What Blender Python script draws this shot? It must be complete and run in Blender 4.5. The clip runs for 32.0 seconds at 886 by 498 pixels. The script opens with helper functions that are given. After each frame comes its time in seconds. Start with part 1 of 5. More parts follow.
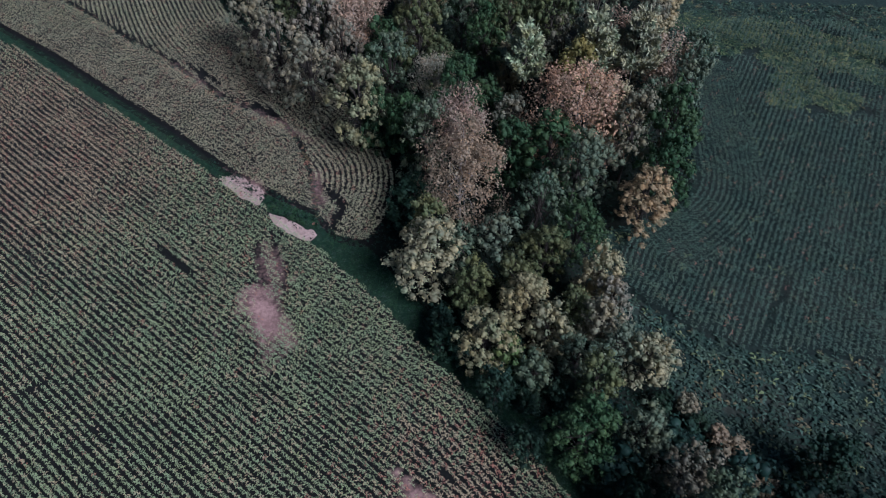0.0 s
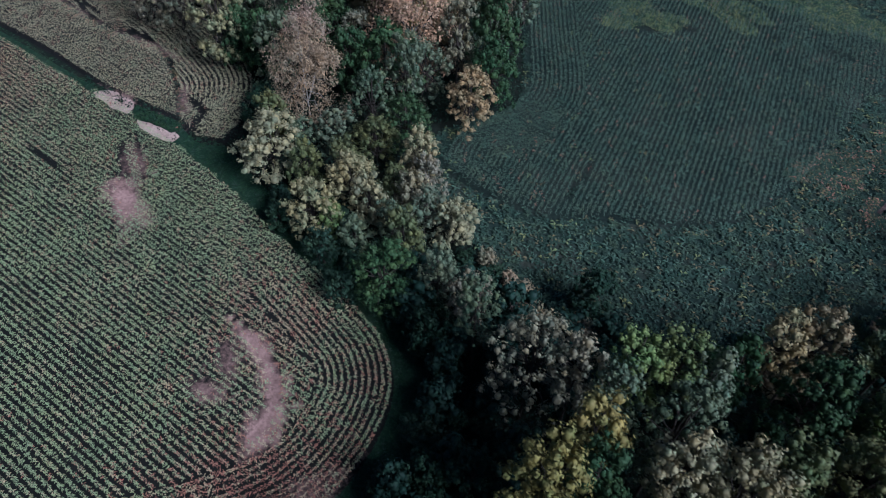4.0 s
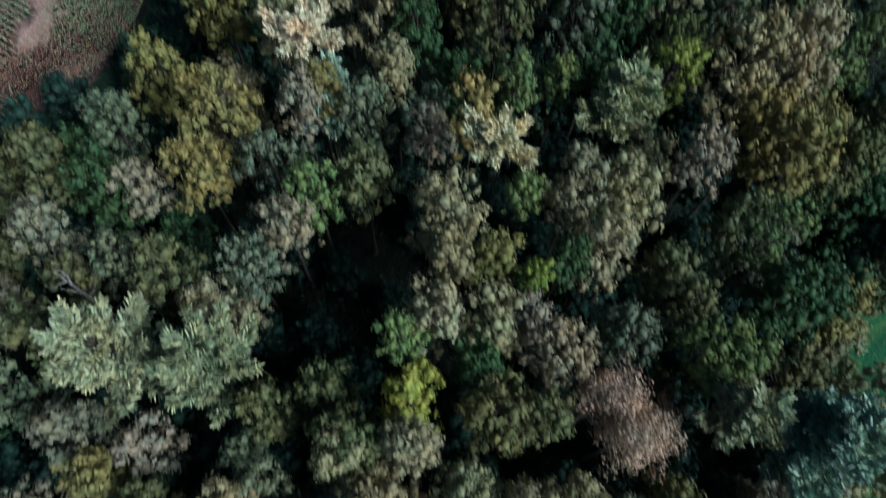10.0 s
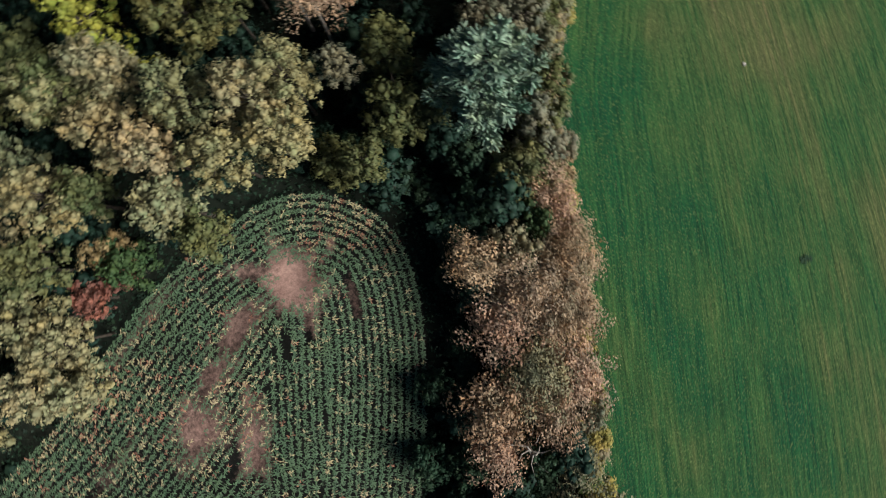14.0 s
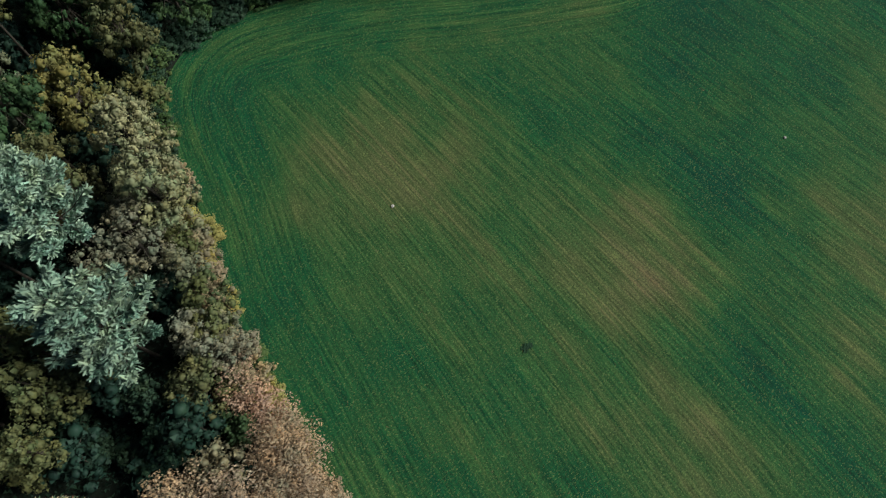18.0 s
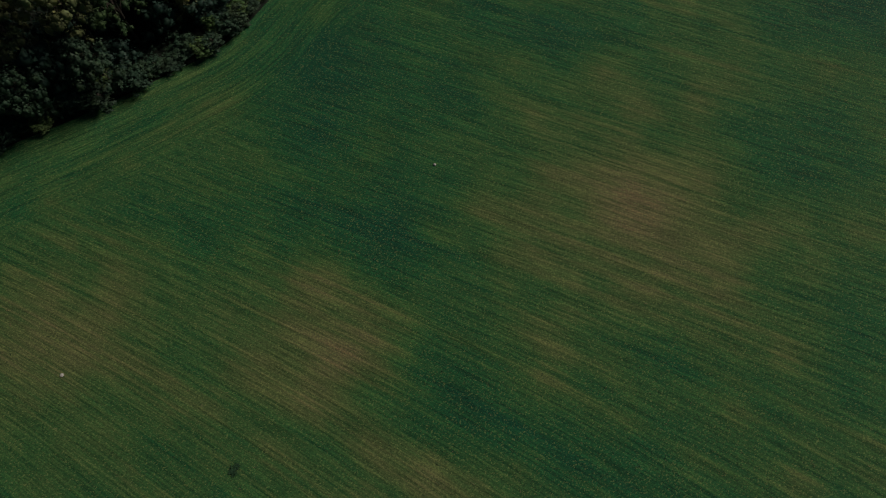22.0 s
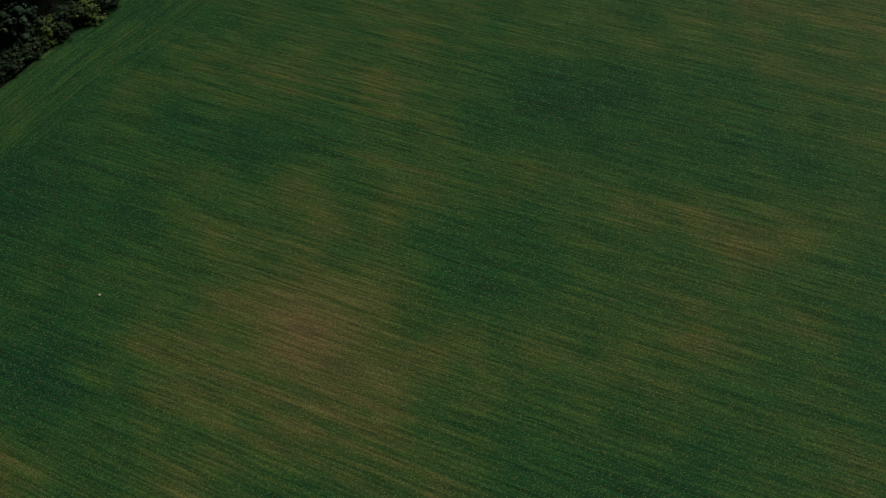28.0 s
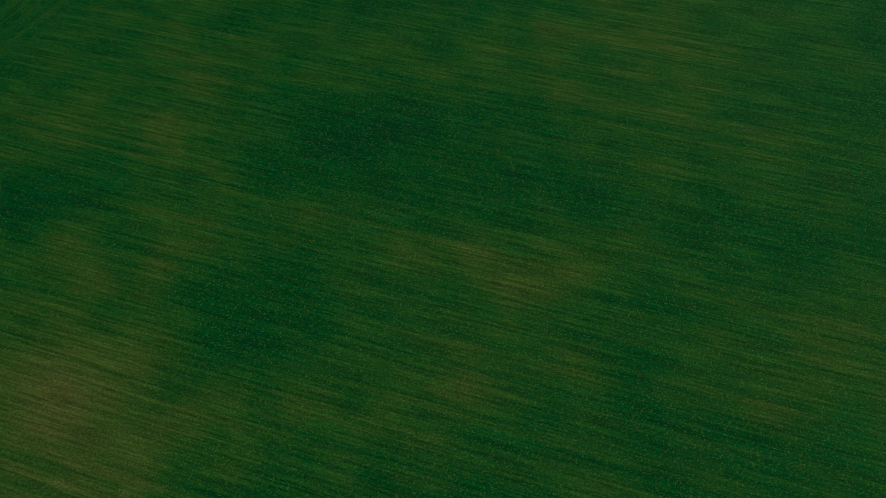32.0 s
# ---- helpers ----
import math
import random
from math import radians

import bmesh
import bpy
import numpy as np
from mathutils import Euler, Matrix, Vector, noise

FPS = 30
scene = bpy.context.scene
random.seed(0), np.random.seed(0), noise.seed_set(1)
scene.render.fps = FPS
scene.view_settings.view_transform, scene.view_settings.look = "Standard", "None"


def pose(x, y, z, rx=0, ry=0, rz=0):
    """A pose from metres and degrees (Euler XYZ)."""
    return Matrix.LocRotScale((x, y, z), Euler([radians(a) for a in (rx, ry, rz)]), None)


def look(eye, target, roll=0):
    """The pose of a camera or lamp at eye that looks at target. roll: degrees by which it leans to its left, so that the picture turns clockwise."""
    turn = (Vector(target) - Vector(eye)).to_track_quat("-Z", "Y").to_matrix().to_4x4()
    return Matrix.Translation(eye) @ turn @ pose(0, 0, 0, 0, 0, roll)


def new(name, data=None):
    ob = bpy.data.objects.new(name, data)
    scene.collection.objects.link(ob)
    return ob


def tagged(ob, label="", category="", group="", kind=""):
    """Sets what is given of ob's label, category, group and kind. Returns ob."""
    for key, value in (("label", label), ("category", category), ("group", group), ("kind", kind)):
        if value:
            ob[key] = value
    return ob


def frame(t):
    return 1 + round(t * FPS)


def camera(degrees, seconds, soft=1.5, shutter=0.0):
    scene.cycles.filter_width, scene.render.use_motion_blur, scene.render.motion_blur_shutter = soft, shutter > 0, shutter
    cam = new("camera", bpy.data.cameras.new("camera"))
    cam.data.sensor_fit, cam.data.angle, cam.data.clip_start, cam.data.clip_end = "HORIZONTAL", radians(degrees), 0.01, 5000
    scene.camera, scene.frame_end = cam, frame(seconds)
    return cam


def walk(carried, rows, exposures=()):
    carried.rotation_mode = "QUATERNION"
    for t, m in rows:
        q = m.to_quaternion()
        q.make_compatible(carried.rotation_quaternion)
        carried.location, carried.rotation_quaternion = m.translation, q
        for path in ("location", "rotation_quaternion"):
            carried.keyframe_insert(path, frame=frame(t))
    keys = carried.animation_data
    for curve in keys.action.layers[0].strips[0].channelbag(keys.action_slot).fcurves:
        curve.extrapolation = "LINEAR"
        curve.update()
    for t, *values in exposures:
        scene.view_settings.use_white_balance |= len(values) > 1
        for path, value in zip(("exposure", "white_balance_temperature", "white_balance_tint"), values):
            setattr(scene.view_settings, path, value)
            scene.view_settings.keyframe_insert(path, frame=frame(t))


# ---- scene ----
cam = camera(64.7, 32.0, soft=1.0, shutter=0.5)
# seconds, eye, yaw, pitch, turn about the line of sight
PATH = [
    (0, 0.052, 0.038, 67.15, -0.295, -49.318, 1.844),
    (0.5, 2.118, -2.134, 67.155, -0.833, -49.437, 2.149),
    (1, 4.217, -4.298, 67.14, -1.3, -49.533, 2.383),
    (1.5, 6.133, -6.55, 67.295, -2.044, -49.641, 2.705),
    (2, 8.253, -8.806, 67.363, -2.55, -49.743, 2.835),
    (2.5, 10.488, -11.086, 67.423, -2.966, -49.816, 2.886),
    (3, 12.54, -13.261, 67.422, -3.479, -49.886, 3.07),
    (3.5, 14.608, -15.473, 67.4, -3.946, -49.926, 3.233),
    (5.5, 23.121, -24.417, 67.654, -5.592, -50.225, 3.674),
    (6, 25.067, -26.502, 67.693, -5.967, -50.273, 3.725),
    (6.5, 27.185, -28.77, 67.698, -6.294, -50.285, 3.746),
    (7, 29.187, -31.106, 67.791, -6.715, -50.291, 3.813),
    (7.5, 31.253, -33.07, 68.128, -6.736, -47.912, 3.6),
    (8, 33.277, -35.74, 68.013, -6.83, -43.697, 3.328),
    (8.5, 35.022, -38.458, 67.855, -7.468, -43.8, 3.628),
    (9, 36.961, -40.6, 67.768, -8.677, -51.781, 4.091),
    (9.5, 38.617, -42.977, 67.817, -10.384, -59.755, 4.376),
    (10, 40.766, -45.261, 67.946, -11.457, -67.747, 4.648),
    (10.5, 42.856, -47.778, 67.904, -12.433, -75.454, 4.794),
    (11, 44.904, -49.845, 68.070, -16.599, -83.750, 8.581),
    (11.5, 46.743, -52.410, 67.771, -31.286, -87.606, 23.231),
    (12, 48.726, -54.395, 67.733, -33.775, -87.967, 25.628),
    (12.5, 50.608, -56.482, 67.718, -36.748, -88.185, 28.501),
    (13, 52.310, -58.644, 67.601, -45.538, -88.230, 32.158),
    (13.5, 54.108, -60.798, 67.491, -53.474, -88.326, 34.915),
    (14, 56.081, -63.123, 67.346, -50.590, -88.693, 23.771),
    (14.5, 58.047, -65.440, 67.173, -51.884, -88.783, 13.857),
    (15, 60.048, -67.759, 66.965, -57.731, -88.989, 9.839),
    (15.5, 62.108, -70.022, 66.768, -66.673, -88.945, 14.472),
    (16, 64.193, -72.314, 66.538, -60.666, -88.691, 8.288),
    (16.5, 66.1, -74.719, 66.278, -53.202, -85.112, 1.079),
    (17, 67.991, -76.834, 66.206, -52.826, -79.977, 0.831),
    (17.5, 70.146, -78.906, 66.38, -52.17, -74.928, 0.362),
    (18, 72.187, -81.13, 66.417, -51.766, -70.141, 0.023),
    (18.5, 74.049, -83.809, 66.528, -51.042, -69.547, -0.558),
    (19, 76.094, -86.223, 66.401, -50.539, -69.5, -0.989),
    (19.5, 78.241, -88.447, 66.332, -50.334, -68.976, -1.114),
    (20, 80.203, -90.679, 66.341, -50.29, -67.866, -1.1),
    (20.5, 82.119, -93.039, 66.45, -50.195, -66.439, -1.409),
    (21, 84.189, -95.447, 66.292, -54.726, -66.578, -2.172),
    (21.5, 85.823, -97.995, 66.228, -62.886, -66.595, -2.745),
    (22, 87.474, -100.371, 66.041, -70.541, -66.663, -3.216),
    (22.5, 89.131, -102.665, 65.957, -70.489, -66.573, -3.271),
    (23, 90.762, -105.055, 65.881, -70.361, -66.447, -3.46),
    (23.5, 92.274, -107.596, 65.737, -70.182, -66.233, -3.608),
    (24, 93.772, -110.047, 65.619, -70.169, -66.043, -3.758),
    (24.5, 95.364, -112.577, 65.427, -70.035, -65.911, -4.015),
    (25, 96.964, -114.877, 65.266, -70.371, -65.87, -3.954),
    (25.5, 98.507, -117.324, 65.063, -70.533, -65.495, -4.102),
    (26, 99.947, -119.799, 64.891, -70.672, -64.515, -4.115),
    (26.5, 101.31, -122.341, 64.726, -71.016, -63.741, -4.174),
    (27, 102.623, -124.882, 64.573, -71.441, -63.075, -4.155),
    (27.5, 103.94, -127.395, 64.416, -72.063, -63.053, -4.172),
    (28, 105.225, -129.872, 64.299, -72.447, -62.977, -4.194),
    (28.5, 106.525, -132.355, 64.16, -72.904, -62.91, -4.091),
    (29, 107.781, -134.843, 63.981, -73.368, -62.835, -4.043),
    (29.5, 108.96, -137.34, 63.836, -73.796, -62.751, -4.026),
    (30, 110.126, -139.814, 63.772, -74.267, -62.723, -4.042),
    (30.5, 111.342, -142.406, 63.658, -74.447, -62.719, -4.31),
    (31, 112.443, -144.931, 63.592, -74.781, -62.706, -4.404),
    (31.5, 113.572, -147.352, 63.439, -75.112, -62.734, -4.534),
    (32, 114.53, -149.799, 63.318, -75.491, -62.675, -4.573),
]
EXPOSURES = [(0.0, -0.1, 4500, 16.0), (3.0, 0.0, 4450, 13.0), (6.0, 0.15, 4300, 9.0), (8.5, 0.33, 4450, 8.0), (9.0, 0.18, 4450, 4.0), (10.0, 0.18, 4500, -4.0), (11.0, 0.2, 5300, 2.0), (13.0, 0.34, 5650, 4.0), (16.0, 0.1, 5300, -5.0), (18.0, 0.0, 5400, -5.0), (19.0, -0.3, 5300, -2.0),
             (20.0, -0.55, 5200, -16.0), (22.0, -0.8, 6000, 4.0), (25.0, -0.75, 6500, 14.0), (28.0, -0.8, 6700, -2.0), (29.0, -0.92, 6900, -36.0), (30.0, -0.95, 7100, -34.0), (32.0, -1.1, 7300, -78.0)]
# the plan below is drawn in units of 1.07 m, by which rows of corn stand 0.76 m apart
U = 1.07
walk(cam, [(t, pose(U * x, U * y, U * z, 90 + pitch, 0, yaw) @ pose(0, 0, 0, 0, 0, turn)) for t, x, y, z, yaw, pitch, turn in PATH], EXPOSURES)

# ---- light: a hazy morning sky, brightest towards the south-east ----
SUN_UP, SUN_AT = 42.0, (0.78, -0.626)
world = bpy.data.worlds.new("sky")
scene.world = world
world.use_nodes = True
nt = world.node_tree
nt.nodes.clear()
sky = nt.nodes.new("ShaderNodeTexSky")
sky.sky_type, sky.sun_disc = "NISHITA", False
sky.sun_elevation, sky.sun_rotation = radians(SUN_UP), math.atan2(SUN_AT[0], SUN_AT[1])
sky.air_density, sky.dust_density, sky.ozone_density = 1.0, 0.6, 2.5
back = nt.nodes.new("ShaderNodeBackground")
back.inputs["Strength"].default_value = 0.02
outw = nt.nodes.new("ShaderNodeOutputWorld")
nt.links.new(sky.outputs[0], back.inputs[0])
nt.links.new(back.outputs[0], outw.inputs[0])
lamp = bpy.data.lights.new("sun", "SUN")
lamp.energy, lamp.angle, lamp.color = 5.0, radians(25), (1.0, 0.86, 0.72)
sun = new("sun", lamp)
sun.matrix_world = look((200 * SUN_AT[0], 200 * SUN_AT[1], 200 * math.tan(radians(SUN_UP))), (0, 0, 0))


# ---- materials ----
def material(name, rough=0.8):
    m = bpy.data.materials.new(name)
    m.use_nodes = True
    t = m.node_tree
    b = t.nodes["Principled BSDF"]
    b.inputs["Roughness"].default_value = rough
    b.inputs["Specular IOR Level"].default_value = 0.25
    return m, t, b


def node(t, kind, **values):
    n = t.nodes.new(kind)
    for k, v in values.items():
        n.inputs[k.replace("_", " ")].default_value = v
    return n


def noise_at(t, vector, scale, detail=4.0, rough=0.6):
    n = node(t, "ShaderNodeTexNoise", Scale=scale, Detail=detail, Roughness=rough)
    if vector is not None:
        t.links.new(vector, n.inputs["Vector"])
    return n.outputs["Fac"]


def ramp(t, value, stops):
    r = t.nodes.new("ShaderNodeValToRGB")
    e = r.color_ramp.elements
    while len(e) < len(stops):
        e.new(0.5)
    for el, (p, c) in zip(e, stops):
        el.position, el.color = p, (*c, 1)
    t.links.new(value, r.inputs[0])
    return r.outputs[0]


def blend(t, fac, a, b, how="MIX"):
    m = t.nodes.new("ShaderNodeMix")
    m.data_type, m.blend_type = "RGBA", how
    for v, s in ((fac, m.inputs[0]), (a, m.inputs[6]), (b, m.inputs[7])):
        if isinstance(v, (int, float)):
            s.default_value = v
        elif isinstance(v, tuple):
            s.default_value = (*v, 1)
        else:
            t.links.new(v, s)
    return m.outputs[2]


def bumped(t, b, height, strength, distance):
    n = node(t, "ShaderNodeBump", Strength=strength, Distance=distance)
    t.links.new(height, n.inputs["Height"])
    t.links.new(n.outputs[0], b.inputs["Normal"])


def earth_material(name, low, mid, high, scale=0.12, fine=3.0, bump=0.5):
    m, t, b = material(name, 0.95)
    p = t.nodes.new("ShaderNodeNewGeometry").outputs["Position"]
    big, small = noise_at(t, p, scale, 5), noise_at(t, p, fine, 6, 0.7)
    c = ramp(t, big, [(0.3, low), (0.5, mid), (0.72, high)])
    g = ramp(t, small, [(0.25, (0.45, 0.45, 0.45)), (0.75, (1.35, 1.35, 1.35))])
    t.links.new(blend(t, 1.0, c, g, "MULTIPLY"), b.inputs["Base Color"])
    bumped(t, b, small, bump, 0.15)
    return m


def leaf_material(name, rough=0.65, spread=0.28, own=None, shine=0.2, drifts=1.0):
    """Foliage: the tree's own tint, varied from leaf to leaf and in drifts."""
    m, t, b = material(name, rough)
    info, geo = t.nodes.new("ShaderNodeObjectInfo"), t.nodes.new("ShaderNodeNewGeometry")
    base = own if own else info.outputs["Color"]
    k = ramp(t, geo.outputs["Random Per Island"], [(0.0, (1 - spread,) * 3), (1.0, (1 + spread, 1 + spread * 0.9, 1 + spread * 0.6))])
    c = blend(t, 1.0, base, k, "MULTIPLY")
    drift = ramp(t, noise_at(t, geo.outputs["Position"], 0.45, 3), [(0.32, (0.75, 0.9, 0.9)), (0.5, (0.97, 0.97, 0.97)), (0.68, (1.2, 1.08, 0.9))])
    c = blend(t, drifts, c, drift, "MULTIPLY")
    tree = ramp(t, info.outputs["Random"], [(0.0, (0.82, 0.88, 0.85)), (1.0, (1.15, 1.1, 1.05))])
    c = blend(t, 1.0, c, tree, "MULTIPLY")
    t.links.new(c, b.inputs["Base Color"])
    b.inputs["Specular IOR Level"].default_value = shine
    return m


def soil_material():
    """Tilth coloured near black for the shade under the crop; pinkish subsoil where a spot lies bare."""
    m, t, b = material("field_soil", 0.95)
    p = t.nodes.new("ShaderNodeNewGeometry").outputs["Position"]
    at = t.nodes.new("ShaderNodeAttribute")
    at.attribute_name = "bare"
    small, big = noise_at(t, p, 2.2, 6, 0.7), noise_at(t, p, 0.5, 5)
    # the shade between corn rows is put into this near-black colour
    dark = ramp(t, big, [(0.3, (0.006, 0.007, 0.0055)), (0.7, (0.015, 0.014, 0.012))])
    pink = ramp(t, big, [(0.3, (0.25, 0.15, 0.125)), (0.7, (0.46, 0.29, 0.24))])
    add = node(t, "ShaderNodeMath")
    add.operation = "MULTIPLY_ADD"
    t.links.new(small, add.inputs[0])
    add.inputs[1].default_value = 0.8
    t.links.new(at.outputs["Fac"], add.inputs[2])
    span = node(t, "ShaderNodeMapRange", From_Min=0.62, From_Max=1.2)
    t.links.new(add.outputs[0], span.inputs[0])
    g = ramp(t, small, [(0.25, (0.55, 0.55, 0.55)), (0.75, (1.25, 1.25, 1.25))])
    t.links.new(blend(t, 1.0, blend(t, span.outputs[0], dark, pink), g, "MULTIPLY"), b.inputs["Base Color"])
    bumped(t, b, small, 0.5, 0.15)
    return m


SOIL = soil_material()
# floor colour is near black to deepen the shade below the crowns
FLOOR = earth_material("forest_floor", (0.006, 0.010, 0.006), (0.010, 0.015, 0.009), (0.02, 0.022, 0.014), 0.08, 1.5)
GRASS = earth_material("rough_grass", (0.010, 0.03, 0.016), (0.016, 0.04, 0.02), (0.03, 0.05, 0.025), 0.1, 2.5, 0.8)
# weedy ground, its colour held dark for the shade on this field
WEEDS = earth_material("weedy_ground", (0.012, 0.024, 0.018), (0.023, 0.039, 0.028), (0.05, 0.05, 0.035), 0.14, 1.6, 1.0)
BARK, _t, _b = material("bark", 0.9)
_p = _t.nodes.new("ShaderNodeNewGeometry").outputs["Position"]
_t.links.new(ramp(_t, noise_at(_t, _p, 3.0, 5), [(0.3, (0.025, 0.02, 0.016)), (0.7, (0.08, 0.065, 0.05))]), _b.inputs["Base Color"])
PALE_BARK, _t, _b = material("pale_bark", 0.85)
_p = _t.nodes.new("ShaderNodeNewGeometry").outputs["Position"]
_t.links.new(ramp(_t, noise_at(_t, _p, 4.0, 5), [(0.35, (0.18, 0.16, 0.135)), (0.65, (0.42, 0.385, 0.34))]), _b.inputs["Base Color"])
LEAF = leaf_material("leaves")
NEEDLE = leaf_material("needles", 0.55, 0.45)
CORN = leaf_material("corn_leaves", 0.45, 0.22, (0.28, 0.34, 0.185), 0.4, 0.5)
# a darker copy of the corn leaf colour, standing in for shade
CORN_SHADE = leaf_material("shade_darkened_corn_leaves", 0.5, 0.4, (0.07, 0.108, 0.08), 0.35, 0.8)
# corn leaf colour lowered for the clearing, shade put into the tone
CORN_HALF_SHADE = leaf_material("half_shade_toned_corn_leaves", 0.45, 0.35, (0.095, 0.155, 0.095), 0.4, 0.4)
CORN_DRY = leaf_material("dry_corn_leaves", 0.7, 0.25, (0.43, 0.365, 0.235), 0.2, 0.3)
# fading leaves, lightened further to suggest haze over the far corn
CORN_FADED_HAZE = leaf_material("fading_hazed_corn_leaves", 0.55, 0.22, (0.38, 0.36, 0.21), 0.3, 0.5)
CORN_RED = leaf_material("reddened_corn_leaves", 0.7, 0.3, (0.33, 0.165, 0.12), 0.2, 0.3)
BLADE = leaf_material("grass_blades", 0.7, 0.45, (0.026, 0.058, 0.028))
BLADE_DRY = leaf_material("dry_grass_blades", 0.8, 0.4, (0.14, 0.12, 0.07))
# undergrowth leaf colour carries the shade under the trees
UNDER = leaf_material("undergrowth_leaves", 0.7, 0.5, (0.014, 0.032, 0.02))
PALE_WEED = leaf_material("pale_weeds", 0.7, 0.4, (0.16, 0.18, 0.085))
WEED = leaf_material("weed_leaves", 0.7, 0.3, (0.044, 0.07, 0.05))

# ---- plan helpers ----
def smooth(points, step=1.0, closed=False):
    """A smooth line through a few plan points, in even steps."""
    p = [Vector(q) for q in points]
    n, out = len(p), []
    for i in range(n if closed else n - 1):
        a, b, c, d = (p[(i + k) % n] if closed else p[min(max(i + k, 0), n - 1)] for k in (-1, 0, 1, 2))
        m = max(2, int((c - b).length / step))
        for j in range(m):
            s = j / m
            out.append(0.5 * (2 * b + (c - a) * s + (2 * a - 5 * b + 4 * c - d) * s * s + (3 * b - a - 3 * c + d) * s**3))
    if not closed:
        out.append(p[-1])
    return np.array([tuple(v) for v in out])


def inside(points, poly):
    """Which of the points lie in the polygon."""
    x, y = points[:, 0], points[:, 1]
    hit = np.zeros(len(points), bool)
    for (x1, y1), (x2, y2) in zip(poly, np.roll(poly, -1, 0)):
        if y1 != y2:
            hit ^= ((y1 > y) != (y2 > y)) & (x < (x2 - x1) * (y - y1) / (y2 - y1) + x1)
    return hit


def distance(points, line, closed=True):
    """Each point's distance from a line, the nearest place on it and how far along that is."""
    a = line if closed else line[:-1]
    b = np.roll(line, -1, 0) if closed else line[1:]
    along = np.r_[0, np.cumsum(np.linalg.norm(b - a, axis=1))]
    best, place, far = np.full(len(points), 1e9), np.zeros((len(points), 2)), np.zeros(len(points))
    for i in range(len(a)):
        ab = b[i] - a[i]
        l2 = ab @ ab
        if l2 < 1e-9:
            continue
        s = np.clip(((points - a[i]) @ ab) / l2, 0, 1)
        q = a[i] + s[:, None] * ab
        d = np.linalg.norm(points - q, axis=1)
        near = d < best
        best[near], place[near], far[near] = d[near], q[near], (along[i] + s * math.sqrt(l2))[near]
    return best, place, far


def lumps(points, scale, seed=0.0):
    """Soft noise of about -1 to 1 over the plan."""
    return np.array([noise.fractal((x * scale, y * scale, seed), 0.6, 2.0, 3) for x, y in points])


def mesh_of(name, verts, faces, materials, kinds=None):
    """A mesh from arrays; faces: rows of 3 or 4 corners."""
    me = bpy.data.meshes.new(name)
    verts, faces = np.asarray(verts, np.float32), np.asarray(faces, np.int32)
    n, k = faces.shape
    me.vertices.add(len(verts))
    me.vertices.foreach_set("co", verts.ravel())
    me.loops.add(n * k)
    me.loops.foreach_set("vertex_index", faces.ravel())
    me.polygons.add(n)
    me.polygons.foreach_set("loop_start", np.arange(0, n * k, k, dtype=np.int32))
    for m in materials:
        me.materials.append(m)
    if kinds is not None:
        me.polygons.foreach_set("material_index", np.asarray(kinds, np.int32))
    me.update(calc_edges=True)
    return me


def sheet(name, outline, z, mat, label, category="ground"):
    """A flat piece of ground with its outline, and a skirt down into the earth."""
    bm = bmesh.new()
    top = [bm.verts.new((x, y, z)) for x, y in outline]
    face = bm.faces.new(top)
    if face.normal.z < 0:
        face.normal_flip()
    bmesh.ops.triangulate(bm, faces=[face])
    me = bpy.data.meshes.new(name)
    bm.to_mesh(me)
    bm.free()
    me.materials.append(mat)
    return tagged(new(name, me), label, category, kind="structure")


# ---- the plan: outlines of fields and woods ----
A_EDGE = smooth([(-95, 116), (-73, 100), (-55, 87), (-38.5, 75), (-23, 63.5), (-9, 51), (2, 39), (10, 30), (14.2, 24), (15, 17.5), (11.8, 10), (6.5, 4.8), (-2, 1.2), (-14, -1.5), (-40, -6)], 0.8)
A_FIELD = np.vstack([A_EDGE, [(-130, -6), (-130, 116)]])
B_STRIP = smooth([(-92, 116), (-75.6, 104.3), (-63, 96), (-51, 87), (-40, 79), (-30, 71), (-23.5, 66.5), (-17, 63)], 0.8)
B_WATER = smooth([(-86, 126), (-70, 114), (-50, 99), (-44, 94.5), (-33, 85.5), (-23, 79.5), (-18.5, 71), (-16, 61.5)], 0.8)
B_WOOD = smooth([(-46, 126), (-41, 115), (-36, 106.5), (-28.5, 98.5), (-20, 91), (-12, 81), (-7.2, 73), (-6.4, 65), (-9, 58), (-13.5, 58.5)], 0.8)
B_FIELD = np.vstack([B_STRIP, B_WOOD[::-1]])
C_EDGE = smooth([(21.5, 54), (24.5, 60), (31, 64.5), (35.5, 71), (37, 85), (38.3, 97), (46, 110), (66, 113), (84, 96), (101, 82), (86, 66), (73, 52), (61, 43.5), (52, 42.3), (42, 43.5), (34.5, 44), (27, 48)], 1.0, True)
C_LAND = smooth([(18.5, 56), (22, 61.5), (30.5, 65.5), (34.5, 71), (36, 85), (37.5, 100), (41, 116), (48, 135), (150, 140), (134, 95), (112, 66), (100, 48), (86, 34), (75, 27), (62, 24), (48, 24), (36, 28), (26, 38), (20, 48)], 1.0, True)
D_EDGE = smooth([(-8.6, -76.1), (4.8, -66.5), (10.2, -63.3), (18.1, -60.3), (26.4, -55.5), (32.0, -52.9), (40.2, -50.9), (45.7, -50.7), (50.4, -52.9), (53.7, -57.3), (54.0, -62.1), (52.6, -67.6), (49.4, -74.6), (44.4, -83.1), (37.4, -93.1)], 0.8)
D_FIELD = np.vstack([D_EDGE, [(15.4, -112.1), (-22.6, -100.1)]])
